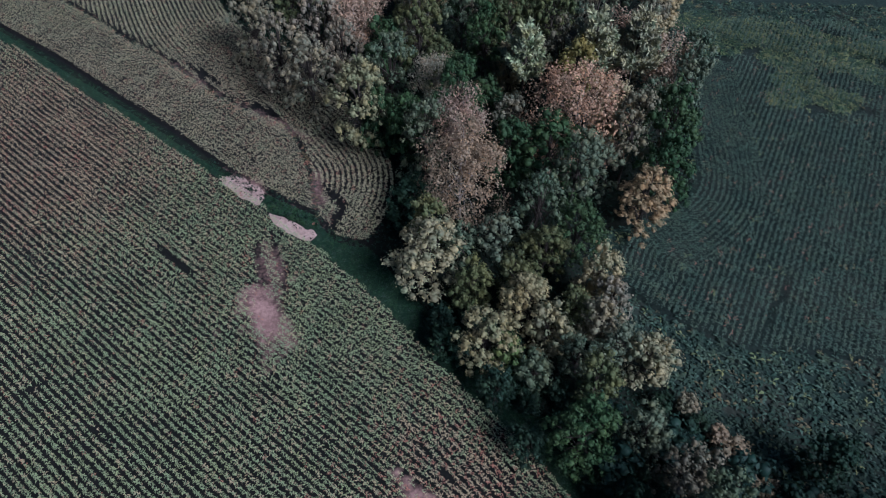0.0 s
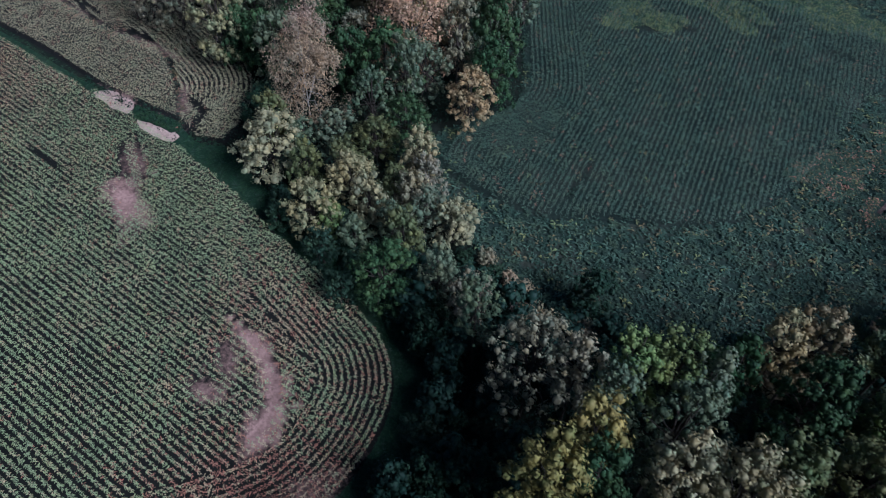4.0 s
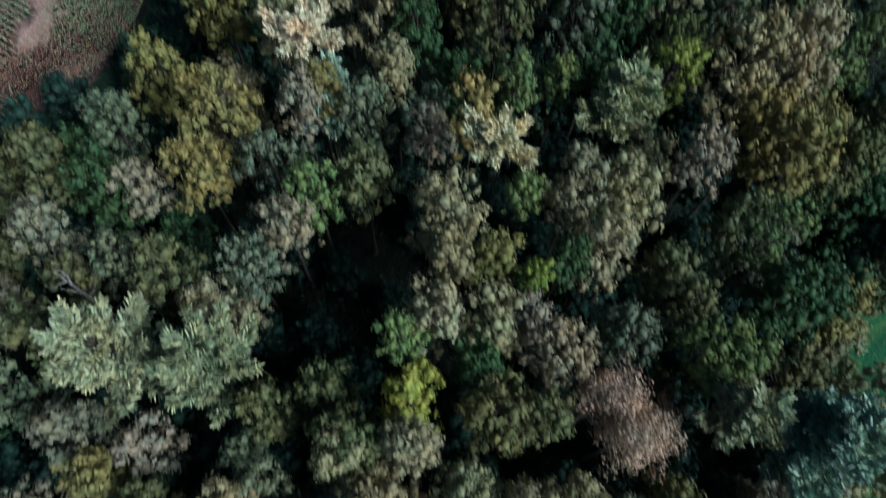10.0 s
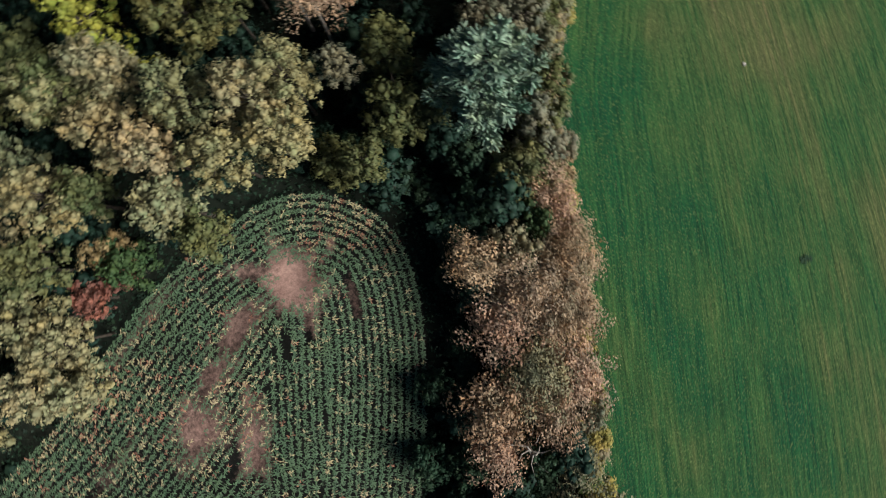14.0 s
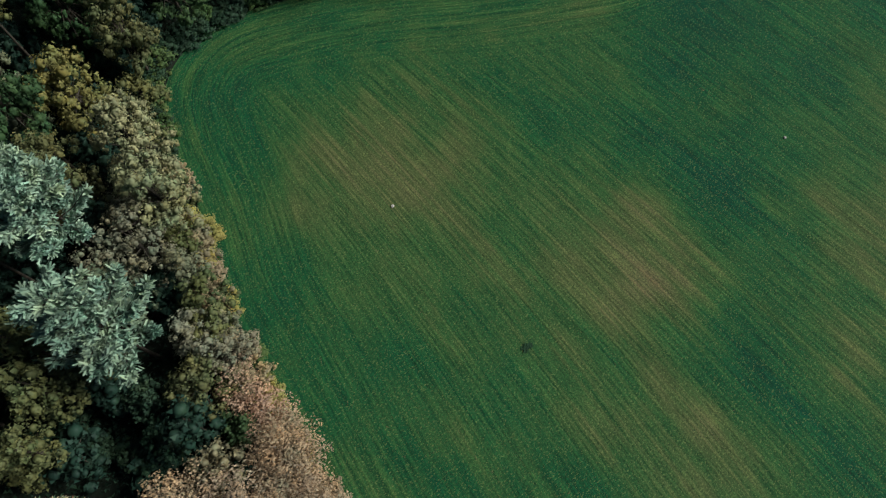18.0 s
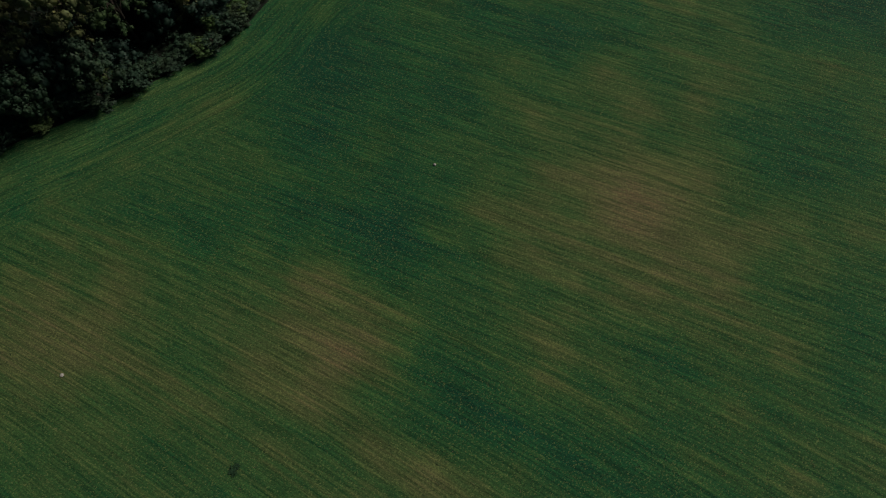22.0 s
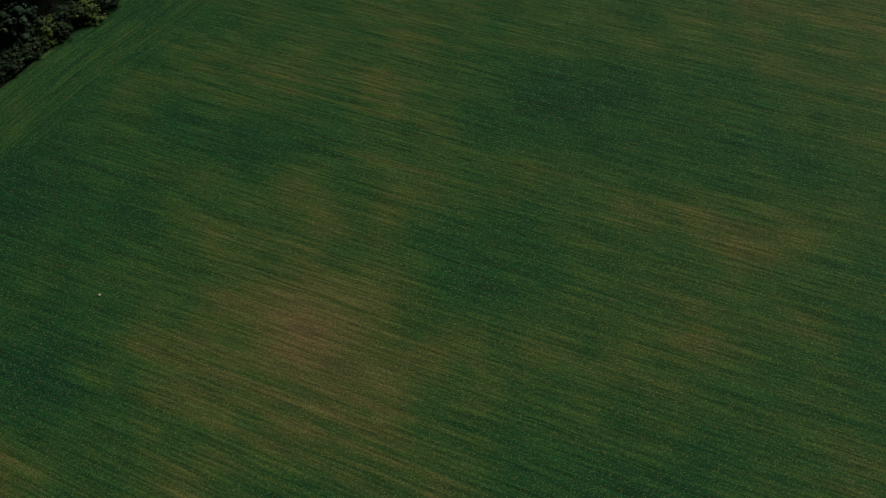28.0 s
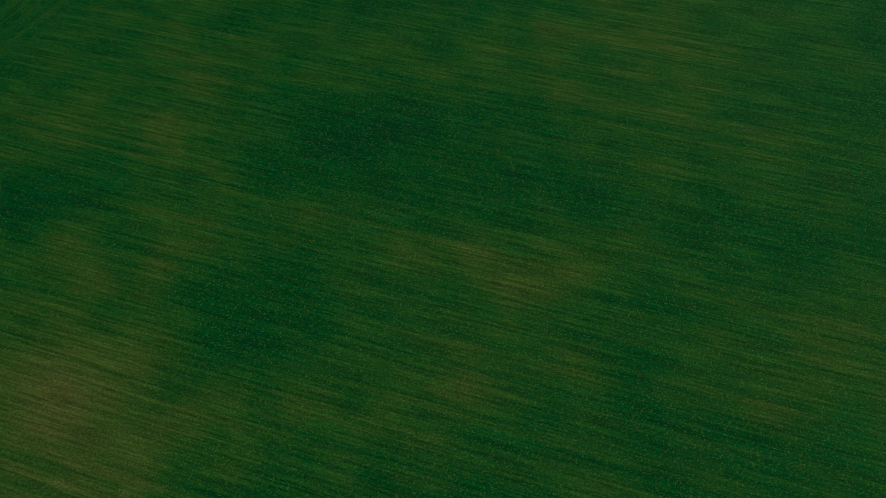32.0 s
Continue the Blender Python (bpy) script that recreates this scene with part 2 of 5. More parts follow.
E_EDGE = smooth([(52, -125), (57, -100), (61.8, -86), (66, -74), (70, -63.5), (73.5, -53.5), (78.3, -45), (81.8, -37.5), (85.5, -31.8), (91, -28.9), (98.3, -29.8), (109.4, -37.4), (119, -46.9), (126, -53.2), (133, -58.7), (142, -61.6), (154, -66.6), (162, -71), (185, -82), (240, -104)], 1.0)
E_FIELD = np.vstack([E_EDGE, [(420, -170), (420, -420), (20, -420), (40, -170)]])

# ---- ground ----
me = bpy.data.meshes.new("ground")
bm = bmesh.new()
bmesh.ops.create_grid(bm, x_segments=40, y_segments=40, size=2400)
bm.to_mesh(me)
bm.free()
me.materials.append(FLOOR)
tagged(new("ground", me), "forest floor of leaf litter and low growth, coloured near black for tree shade", "ground", kind="structure")


def clipped_grid(outline, box, step, z):
    """A fine grid of ground cut to an outline: plan points, faces, and which points lie on the cut."""
    x0, y0, x1, y1 = box
    x, y = np.meshgrid(np.arange(x0, x1, step), np.arange(y0, y1, step), indexing="ij")
    p = np.stack([x.ravel(), y.ravel()], 1)
    ok = inside(p, outline)
    nx, ny = x.shape
    i, j = np.meshgrid(np.arange(nx - 1), np.arange(ny - 1), indexing="ij")
    q = np.stack([i * ny + j, (i + 1) * ny + j, (i + 1) * ny + j + 1, i * ny + j + 1], -1).reshape(-1, 4)
    q = q[ok[q].any(1)]
    used = np.unique(q)
    index = np.zeros(len(p), int)
    index[used] = np.arange(len(used))
    p, q, cut = p[used], index[q], ~ok[used]
    p[cut] = distance(p[cut], outline)[1]
    return p, q, cut


def soil_bed(outline, box, spots, label):
    """The soil of a field with its bare spots: x, y, half widths, turn, strength."""
    p, q, _ = clipped_grid(outline, box, 0.7, 0.03)
    bare = np.full(len(p), -0.15)
    for x, y, rx, ry, turn, k in spots:
        c, s = math.cos(radians(turn)), math.sin(radians(turn))
        u, v = (p[:, 0] - x) * c + (p[:, 1] - y) * s, (p[:, 1] - y) * c - (p[:, 0] - x) * s
        w = 1 + 0.55 * lumps(p, 0.45, x) + 0.3 * lumps(p, 1.1, y)
        bare = np.maximum(bare, k * np.exp(-((u / rx) ** 2 + (v / ry) ** 2) * 0.6 * w * w))
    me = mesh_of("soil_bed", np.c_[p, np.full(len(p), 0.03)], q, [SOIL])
    me.attributes.new("bare", "FLOAT", "POINT").data.foreach_set("value", bare.astype(np.float32))
    return tagged(new("soil_bed", me), label, "soil", kind="structure")


A_SPOTS = [(-19.8, 46.5, 2.0, 3.8, 25, 1.0), (-20.6, 54, 1.6, 4, 20, 0.5), (-4.6, 19, 2.2, 1.4, -30, 0.6), (-2.6, 22, 1.6, 3.0, 15, 0.5), (-8, 4.7, 2, 1.2, 0, 0.6), (6, 6, 6, 3, 40, 0.45), (-49, 53.4, 6, 0.8, -37, 0.2)]
D_SPOTS = [(43.2, -58.3, 2.4, 2.7, 0, 1.0), (40.4, -56.1, 2.5, 1, -20, 0.5), (36.6, -60.1, 3.6, 1.3, 30, 0.6), (32.4, -63.1, 3, 1.2, 30, 0.6), (28.9, -67.1, 3, 2.2, 40, 0.7), (32.9, -70.6, 1.5, 3.6, -20, 0.7), (47.6, -62.4, 0.7, 3, -8, 0.4), (20.4, -66.4, 4.4, 1, 28, 0.4), (12.4, -66.1, 4, 1, 28, 0.3), (27.4, -56.1, 6, 0.8, 28, 0.4)]
B_SPOTS = [(-27, 67.6, 3.4, 1.5, -35, 1.0), (-19.6, 61.6, 3.4, 1.3, -28, 1.0), (-24, 81, 7, 0.9, -32, 0.55), (-17, 68, 1.0, 4, 10, 0.55), (-40, 92, 8, 0.8, -40, 0.45)]
WASH = smooth([(-3.6, 28.2), (-1.6, 26.2), (0.0, 24.3), (1.6, 21.6), (2.8, 18.6), (2.5, 15.8), (1.2, 13.6)], 1.1)
WASH_WIDE = np.interp(np.arange(len(WASH)), (0, 3, 8, 11, len(WASH)), (0.4, 0.6, 0.8, 1.05, 0.6))
A_SPOTS += [(x, y, 1.3 * w, 1.3 * w, 0, 1.1) for (x, y), w in zip(WASH, WASH_WIDE)]
soil_bed(A_FIELD, (-131, -8, 17, 118), A_SPOTS, "tilled soil coloured dark for row shade, with pinkish bare spots, under the large corn field")
soil_bed(B_FIELD, (-94, 57, -4, 127), B_SPOTS, "soil coloured dark for row shade, with a pinkish wash, under the contour corn")
soil_bed(D_FIELD, (-25, -114, 56, -49), D_SPOTS, "soil coloured dark for row shade, with pale pink bare spots, under the corn in the clearing")
# near-black soil colour stands in for the shade between these rows
sheet("soil_bed", C_EDGE, 0.03, earth_material("shade_dark_soil", (0.011, 0.019, 0.015), (0.019, 0.03, 0.022), (0.036, 0.04, 0.03), 0.1, 2.0), "soil coloured dark for the shade under the corn beside the wood", "soil")
sheet("weedy_ground", C_LAND, 0.02, WEEDS, "weedy margin and soil of the shaded corn field, coloured dark for shade", "soil")
sheet("grass_strip", np.vstack([smooth([(-92, 116), (-75, 103.2), (-51, 86), (-30, 70.2), (-17, 62.2), (-9, 57.4), (-3, 50), (5, 42), (12, 34), (18.5, 25), (19.5, 17), (16, 8), (9, 0), (-2, -4), (-20, -7)], 1.0), A_EDGE[::-1][(A_EDGE[::-1][:, 1] < 115) & (A_EDGE[::-1][:, 0] > -30) | (A_EDGE[::-1][:, 1] > 20)]]), 0.02, GRASS, "dark green grass strip round the corn field", "grass")
PINK = earth_material("pink_subsoil", (0.4, 0.27, 0.22), (0.54, 0.38, 0.31), (0.64, 0.47, 0.39), 0.5, 2.5)
for spot in (
    [(-30.6, 69.2), (-27.6, 69.7), (-24.5, 67.4), (-23.8, 66.0), (-24.4, 64.5), (-27.5, 66.3)],
    [(-22.8, 62.7), (-20.7, 62.3), (-17.9, 60.8), (-16.1, 59.9), (-16.5, 58.4), (-19.5, 59.6)],
):
    rim = smooth(spot, 0.4, True)
    rim += 0.35 * np.stack([lumps(rim, 0.6, 1.0), lumps(rim, 0.6, 2.0)], 1)
    sheet("bare_track", rim, 0.06, PINK, "bare pinkish earth where the grass strip ends", "soil")

# ---- the hay field: its mowing streaks follow the edge, then run straight ----
def streak(p):
    """Across and along the mowing direction at plan points."""
    s = np.clip((p[:, 0] - 70) / 50, 0, 1)
    m = 0.40 - 0.30 * s * s * (3 - 2 * s)
    return p[:, 0] - m * (p[:, 1] + 95), p[:, 1]


def dryness(p):
    """Thin, yellowed drifts in the hay field: about -1 lush to 1 dry."""
    v = 0.45 * lumps(p * (1.0, 0.55), 0.06, 3.0) + 0.3 * lumps(p, 0.17, 8.0)
    rough = lumps(p * (1.0, 0.6), 0.16, 5.0)
    for x, y, rx, ry, k in ((97, -54, 12, 11, 0.95), (105, -79, 7, 8, 0.9), (98.5, -84, 5, 7, 0.4), (92, -97, 6, 7, 0.6), (110, -105, 6, 6, 0.5), (131, -71, 9, 6, -1.3), (98, -98, 2.5, 9, -0.6),
                            (122, -98, 6, 5, 0.4), (77, -66, 5, 8, -0.15), (113.5, -86, 4, 9, -1.0), (89, -37, 4, 7, -0.6), (126, -108, 6, 11, 0.8), (120, -114, 4, 9, 0.7), (115, -118, 5, 7, 0.5),
                            (144, -98, 7, 11, -0.55), (145.6, -144.7, 5, 13, 0.35), (157, -126, 7, 9, -0.5), (171, -141, 6, 18, 0.3), (114, -93, 4, 8, 0.3), (134, -124.5, 4, 8, -0.4), (127.5, -134, 5, 10, 0.4), (132, -152, 6, 13, 0.45)):
        v += 0.62 * k * (1 + 0.6 * rough) * np.exp(-(((p[:, 0] - x) / rx) ** 2 + ((p[:, 1] - y) / ry) ** 2))
    return v


def hay_material():
    m, t, b = material("mown_hay", 0.9)
    uv1, uv2 = t.nodes.new("ShaderNodeUVMap"), t.nodes.new("ShaderNodeUVMap")
    uv1.uv_map, uv2.uv_map = "headland", "straight"
    at = t.nodes.new("ShaderNodeAttribute")
    at.attribute_name = "dry"
    pos = t.nodes.new("ShaderNodeNewGeometry").outputs["Position"]

    def streaks(uv, across, along, detail):
        k = node(t, "ShaderNodeMapping", Scale=(across, along, 1.0))
        t.links.new(uv, k.inputs["Vector"])
        return noise_at(t, k.outputs[0], 1.0, detail, 0.65)

    sep = t.nodes.new("ShaderNodeSeparateXYZ")
    t.links.new(uv1.outputs[0], sep.inputs[0])
    edge = node(t, "ShaderNodeMapRange", From_Min=7.0, From_Max=13.0)
    t.links.new(sep.outputs[0], edge.inputs[0])
    fine = blend(t, edge.outputs[0], streaks(uv1.outputs[0], 3.4, 0.12, 5), streaks(uv2.outputs[0], 3.6, 0.13, 6))
    broad = blend(t, edge.outputs[0], streaks(uv1.outputs[0], 0.9, 0.015, 3), streaks(uv2.outputs[0], 1.0, 0.016, 4))
    add = node(t, "ShaderNodeMath")
    add.operation = "MULTIPLY_ADD"
    t.links.new(broad, add.inputs[0])
    add.inputs[1].default_value = 1.5
    t.links.new(at.outputs["Fac"], add.inputs[2])
    two = node(t, "ShaderNodeMath")
    two.operation = "MULTIPLY_ADD"
    t.links.new(fine, two.inputs[0])
    two.inputs[1].default_value = 1.0
    t.links.new(add.outputs[0], two.inputs[2])
    span = node(t, "ShaderNodeMapRange", From_Min=0.25, From_Max=2.5)
    t.links.new(two.outputs[0], span.inputs[0])
    c = ramp(t, span.outputs[0], [(0.12, (0.004, 0.048, 0.022)), (0.36, (0.012, 0.068, 0.022)), (0.54, (0.032, 0.083, 0.023)), (0.72, (0.07, 0.093, 0.031)), (0.88, (0.102, 0.102, 0.043)), (1.0, (0.118, 0.096, 0.046))])
    grain = noise_at(t, pos, 5.0, 6, 0.75)
    g = ramp(t, grain, [(0.3, (0.5, 0.54, 0.52)), (0.5, (0.95, 0.95, 0.95)), (0.68, (1.65, 1.6, 1.45))])
    lines = ramp(t, fine, [(0.36, (0.6, 0.64, 0.6)), (0.5, (0.95, 0.95, 0.95)), (0.64, (1.35, 1.3, 1.22))])
    c = blend(t, 1.0, blend(t, 1.0, c, g, "MULTIPLY"), lines, "MULTIPLY")
    specks = ramp(t, noise_at(t, pos, 6.5, 2, 0.5), [(0.58, (0.0, 0.0, 0.0)), (0.68, (0.5, 0.5, 0.5))])
    t.links.new(blend(t, specks, c, (0.19, 0.22, 0.07)), b.inputs["Base Color"])
    bumped(t, b, blend(t, 0.5, grain, fine), 0.8, 0.12)
    return m


def hay_field():
    p, q, cut = clipped_grid(E_FIELD, (48, -236, 232, -26), 1.25, 0.04)
    d, _, far = distance(p, E_EDGE, False)
    me = mesh_of("hay_field", np.c_[p, np.full(len(p), 0.04)], q, [hay_material()])
    across, along = streak(p)
    for name, uv in (("headland", np.c_[d, far]), ("straight", np.c_[across, along])):
        layer = me.uv_layers.new(name=name)
        layer.data.foreach_set("uv", uv[q.ravel()].astype(np.float32).ravel())
    at = me.attributes.new("dry", "FLOAT", "POINT")
    at.data.foreach_set("value", dryness(p).astype(np.float32))
    return tagged(new("hay_field", me), "mown green hay field with yellowed streaks", "field", kind="structure")


hay_field()
sheet("far_meadow", [(232, -420), (420, -420), (420, -170), (232, -101)], 0.02, GRASS, "rough green meadow beyond the hay field", "meadow")


# ---- tufts, weeds and corn: real leaves in joined meshes ----
def leaf_fans(p, heading, size, height, leaves, droop, rng, wide=0.09):
    """Bent leaves (two folded halves each) rising from every plan point; size and height a point each."""
    n = len(p)
    a = heading[:, None] + np.arange(leaves)[None] * (2 * math.pi / leaves) + rng.normal(0, 0.5, (n, leaves))
    l = size[:, None] * rng.uniform(0.65, 1.15, (n, leaves))
    z0 = height[:, None] * rng.uniform(0.45, 0.95, (n, leaves))
    c, s = np.cos(a), np.sin(a)
    w = wide * np.maximum(size, 0.25)[:, None] * rng.uniform(0.7, 1.2, (n, leaves))
    base = np.stack([p[:, :1] + 0 * a, p[:, 1:2] + 0 * a, z0], -1)
    mid = base + np.stack([c * l * 0.55, s * l * 0.55, l * 0.28], -1)
    tip = base + np.stack([c * l, s * l, l * (0.28 - droop)], -1)
    side = np.stack([-s * w, c * w, 0 * w], -1)
    v = np.stack([base, mid + side * 1.25, mid - side * 1.25, tip], 2).reshape(-1, 3)
    k = np.arange(n * leaves)[:, None] * 4
    return v, np.concatenate([k + np.array([0, 1, 2]), k + np.array([2, 1, 3])], 1).reshape(-1, 3)


def along_line(line, step, rng):
    """Points at even steps along a line, with their headings."""
    seg = np.diff(line, axis=0)
    ln = np.linalg.norm(seg, axis=1)
    at = np.r_[0, np.cumsum(ln)]
    s = np.arange(rng.uniform(0, step), at[-1], step)
    i = np.clip(np.searchsorted(at, s, "right") - 1, 0, len(seg) - 1)
    f = ((s - at[i]) / np.maximum(ln[i], 1e-6))[:, None]
    return line[i] + f * seg[i], np.arctan2(seg[i, 1], seg[i, 0])


def offsets(line, side, first, count, pitch, step, rng, closed=False):
    """Rows that follow a line at even distances."""
    t = np.gradient(line, axis=0)
    t /= np.linalg.norm(t, axis=1)[:, None] + 1e-9
    n = np.stack([-t[:, 1], t[:, 0]], 1) * side
    ps, hs = [], []
    for k in range(count):
        d = first + k * pitch
        q, h = along_line(line + n * d, step, rng)
        dist, _, _ = distance(q, line, closed)
        ok = dist > d - 0.2
        ps.append(q[ok])
        hs.append(h[ok])
    return np.vstack(ps), np.concatenate(hs)


def straight(box, degrees, pitch, step, rng):
    """Straight rows over a box of the plan."""
    x0, y0, x1, y1 = box
    c, s = math.cos(radians(degrees)), math.sin(radians(degrees))
    mid, r = np.array([(x0 + x1) / 2, (y0 + y1) / 2]), math.hypot(x1 - x0, y1 - y0) / 2
    u, v = np.meshgrid(np.arange(-r, r, step), np.arange(-r, r, pitch))
    u = u + rng.uniform(0, step, (len(u), 1))
    p = np.stack([u.ravel() * c - v.ravel() * s, u.ravel() * s + v.ravel() * c], 1) + mid
    ok = (p[:, 0] > x0) & (p[:, 0] < x1) & (p[:, 1] > y0) & (p[:, 1] < y1)
    return p[ok], np.full(ok.sum(), radians(degrees))


def corn(name, p, h, gaps, dry, label, rng, tall=2.0, base=0.12, leaf=None, spread=0.29):
    """A stand of corn on the given points, less the gaps; dry: spots (x, y, radius, dry, red)."""
    keep = np.ones(len(p), bool)
    wob = 0.25 * lumps(p, 0.35, 5.0)
    for x, y, rx, ry, turn in gaps:
        c, s = math.cos(radians(turn)), math.sin(radians(turn))
        u, v = (p[:, 0] - x) * c + (p[:, 1] - y) * s, (p[:, 1] - y) * c - (p[:, 0] - x) * s
        keep &= (u / rx) ** 2 + (v / ry) ** 2 > 1 + 1.6 * wob + rng.normal(0, 0.38, len(p))
    p, h = p[keep], h[keep]
    n = len(p)
    p = p + rng.normal(0, 0.035, (n, 2))
    drift = lumps(p, 0.08, 1.0)
    a, b = base + 0.14 * np.clip(drift, 0, 1), np.full(n, 0.015)
    vigour = 1 + 0.15 * lumps(p, 0.15, 9.0)
    for x, y, r, ka, kb in dry:
        g = np.exp(-((p[:, 0] - x) ** 2 + (p[:, 1] - y) ** 2) / r**2)
        a, b, vigour = a + ka * g, b + 0.75 * kb * g, vigour - 0.14 * (ka + kb) * g
    vigour = np.clip(vigour, 0.5, 1.3)
    pick = rng.random(n)
    kind = np.where(pick < b, 2, np.where(pick < a + b, 1, 0))
    top = tall * vigour * rng.uniform(0.9, 1.1, n)
    v, f = leaf_fans(p, h + rng.uniform(0, 6.3, n), spread * vigour * rng.uniform(0.85, 1.2, n), top, 5, 0.32, rng, 0.12)
    me = mesh_of(name, v, f, [leaf or CORN, CORN_DRY, CORN_RED], np.repeat(kind, 10))
    return tagged(new(name, me), label, "corn", kind="stuff")


ROW, STEP = 0.72, 0.2
rng = np.random.default_rng(4)
# large field: a headland round the nose, long rows inside
d_head = A_EDGE[(A_EDGE[:, 0] > -40) & ((A_EDGE[:, 1] < 34) | (A_EDGE[:, 0] > 4))]
p1, h1 = offsets(d_head, -1, 0.4, 11, ROW, STEP, rng)
p2, h2 = straight((-88, 0, 16, 108), -37.6, ROW, STEP, rng)
e2, _, _ = distance(p2, A_EDGE, False)
eh, _, far = distance(p2, d_head, False)
ok = (e2 > 0.4) & ((eh > 11 * ROW + 0.2) | (far < 0.01))
p, h = np.vstack([p1, p2[ok]]), np.r_[h1, h2[ok]]
seen = inside(p, A_FIELD) & (p[:, 1] > -p[:, 0] * 0.9 - 22) & (p[:, 0] > -92)
corn("corn_crop", p[seen], h[seen],
     [(-19.8, 46.5, 1.7, 3.6, 25), (-21.5, 53, 0.6, 4, 20), (-19.6, 54, 0.4, 4, 20), (-4.6, 19, 1.5, 0.8, -30), (-2.8, 22.5, 0.7, 2.2, 15),
      (-49, 53.4, 4.5, 0.3, -37), (-31.7, 53.4, 3.6, 0.3, -37), (-33, 31, 2.0, 0.3, -37), (-8, 4.7, 1.5, 0.8, 0), (-42, 36, 1.8, 0.5, 50)] + [(x, y, w, w, 0) for (x, y), w in zip(WASH, WASH_WIDE)],
     # dry spots left of x = -40 also pale the far corn for haze
     [(-1, 24, 8, 0.25, 0.2), (9, 10, 6, 0.15, 0.45), (3, 5.5, 6.5, 0.15, 0.6), (-5, 4, 7, 0.25, 0.4), (-0.5, 9.5, 5, 0.2, 0.35), (4.5, 27, 5, 0.4, 0.2), (13, 20, 3, 0.15, 0.5), (-2.5, 33, 4, 0.2, 0.15), (-55, 66, 16, 0.25, 0.08), (-62, 84, 22, 0.5, 0.08), (-75, 66, 24, 0.4, 0.06), (-45, 70, 14, 0.25, 0.08), (-22, 50, 5, 0.15, 0.1)],
     "tall green corn in long rows with dry patches, paled at the far end for haze", rng)
# contour corn between the strip and the wood
p1, h1 = offsets(B_STRIP, 1, 0.4, 46, ROW, STEP, rng)
side = np.vstack([B_STRIP, B_WATER[::-1]])
ok1 = inside(p1, side)
p2, h2 = offsets(B_WOOD, -1, 0.5, 58, ROW, STEP, rng)
side2 = np.vstack([B_WATER, B_WOOD[::-1]])
ok2 = inside(p2, side2)
p, h = np.vstack([p1[ok1], p2[ok2]]), np.r_[h1[ok1], h2[ok2]]
cells = set(map(tuple, np.floor(p / 0.7).astype(int)))
p3, h3 = straight((-60, 57, -4, 110), -35, ROW, STEP, rng)
edge, _, _ = distance(p3, np.vstack([B_STRIP, B_WOOD[::-1]]))
free = np.array([not any((i + a, j + b) in cells for a in (-1, 0, 1) for b in (-1, 0, 1)) for i, j in np.floor(p3 / 0.7).astype(int)])
ok3 = inside(p3, B_FIELD) & free & (edge > 0.4)
p, h = np.vstack([p, p3[ok3]]), np.r_[h, h3[ok3]]
wd, _, _ = distance(p, B_WATER, False)
ok = (wd > 0.4) & (p[:, 1] < 124)
# high base dryness and pale leaves: fading crop plus some painted haze
corn("corn_crop", p[ok], h[ok], [(-27, 83, 4, 0.7, -35), (-38, 91.5, 4, 0.6, -38)],
     [(-60, 95, 9, 0.35, 0.05), (-45, 84, 8, 0.4, 0.05), (-30, 88, 9, 0.3, 0.1), (-14, 70, 6, 0.3, 0.12), (-25, 75, 8, 0.3, 0.08), (-40, 100, 10, 0.25, 0.1)],
     "fading corn, also paled for haze, in rows that bend along the wood", rng, base=0.5, leaf=CORN_FADED_HAZE, spread=0.33)
# shaded field beyond the trees
head = smooth([(22, 55), (24.5, 60), (31, 64.5), (35.5, 71), (37, 85), (38.3, 99)], 0.8)
p1, h1 = offsets(head, -1, 0.4, 12, ROW, STEP, rng)
p2, h2 = straight((20, 40, 104, 114), 62.8, ROW, STEP, rng)
eh, _, far = distance(p2, head, False)
ok = (eh > 12 * ROW) | (far < 0.01)
p, h = np.vstack([p1, p2[ok]]), np.r_[h1, h2[ok]]
ok = inside(p, C_EDGE) & (p[:, 1] < 112)
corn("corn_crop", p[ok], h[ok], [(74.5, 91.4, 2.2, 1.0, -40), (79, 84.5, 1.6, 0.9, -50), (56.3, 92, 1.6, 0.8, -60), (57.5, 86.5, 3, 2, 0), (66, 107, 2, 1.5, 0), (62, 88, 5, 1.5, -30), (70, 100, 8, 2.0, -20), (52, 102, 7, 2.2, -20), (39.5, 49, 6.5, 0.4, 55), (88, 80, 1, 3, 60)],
     [(60, 90, 8, 0.15, 0.0)], "corn beside the wood, its leaf colour darkened for shade", rng, base=-0.15, leaf=CORN_SHADE)
# corn in the clearing
head = D_EDGE[(D_EDGE[:, 0] > 17.4)]
p1, h1 = offsets(head, -1, 0.4, 13, ROW, STEP, rng)
left = smooth([(-8.6, -76.1), (4.8, -66.5), (10.2, -63.3), (18.1, -60.3), (26.4, -55.5), (37.4, -49.1)], 0.8)
p2, h2 = offsets(left, -1, 0.4, 40, ROW, STEP, rng)
eh, _, _ = distance(p2, D_EDGE, False)
hh, _, hfar = distance(p2, head, False)
p3, h3 = straight((27, -95, 56, -50), 66, ROW, STEP, rng)
h3d, _, _ = distance(p3, head, False)
cut = smooth([(27.4, -90.1), (33.4, -72.1), (40.4, -61.1), (43.4, -56.1)], 1.0)
right = np.vstack([cut, [(55.4, -50.1), (55.4, -95.1)]])
m2 = ((hh > 13 * ROW) | (hfar < 0.01)) & ~inside(p2, right)
m3 = (h3d > 13 * ROW) & inside(p3, right)
p, h = np.vstack([p1, p2[m2], p3[m3]]), np.r_[h1, h2[m2], h3[m3]]
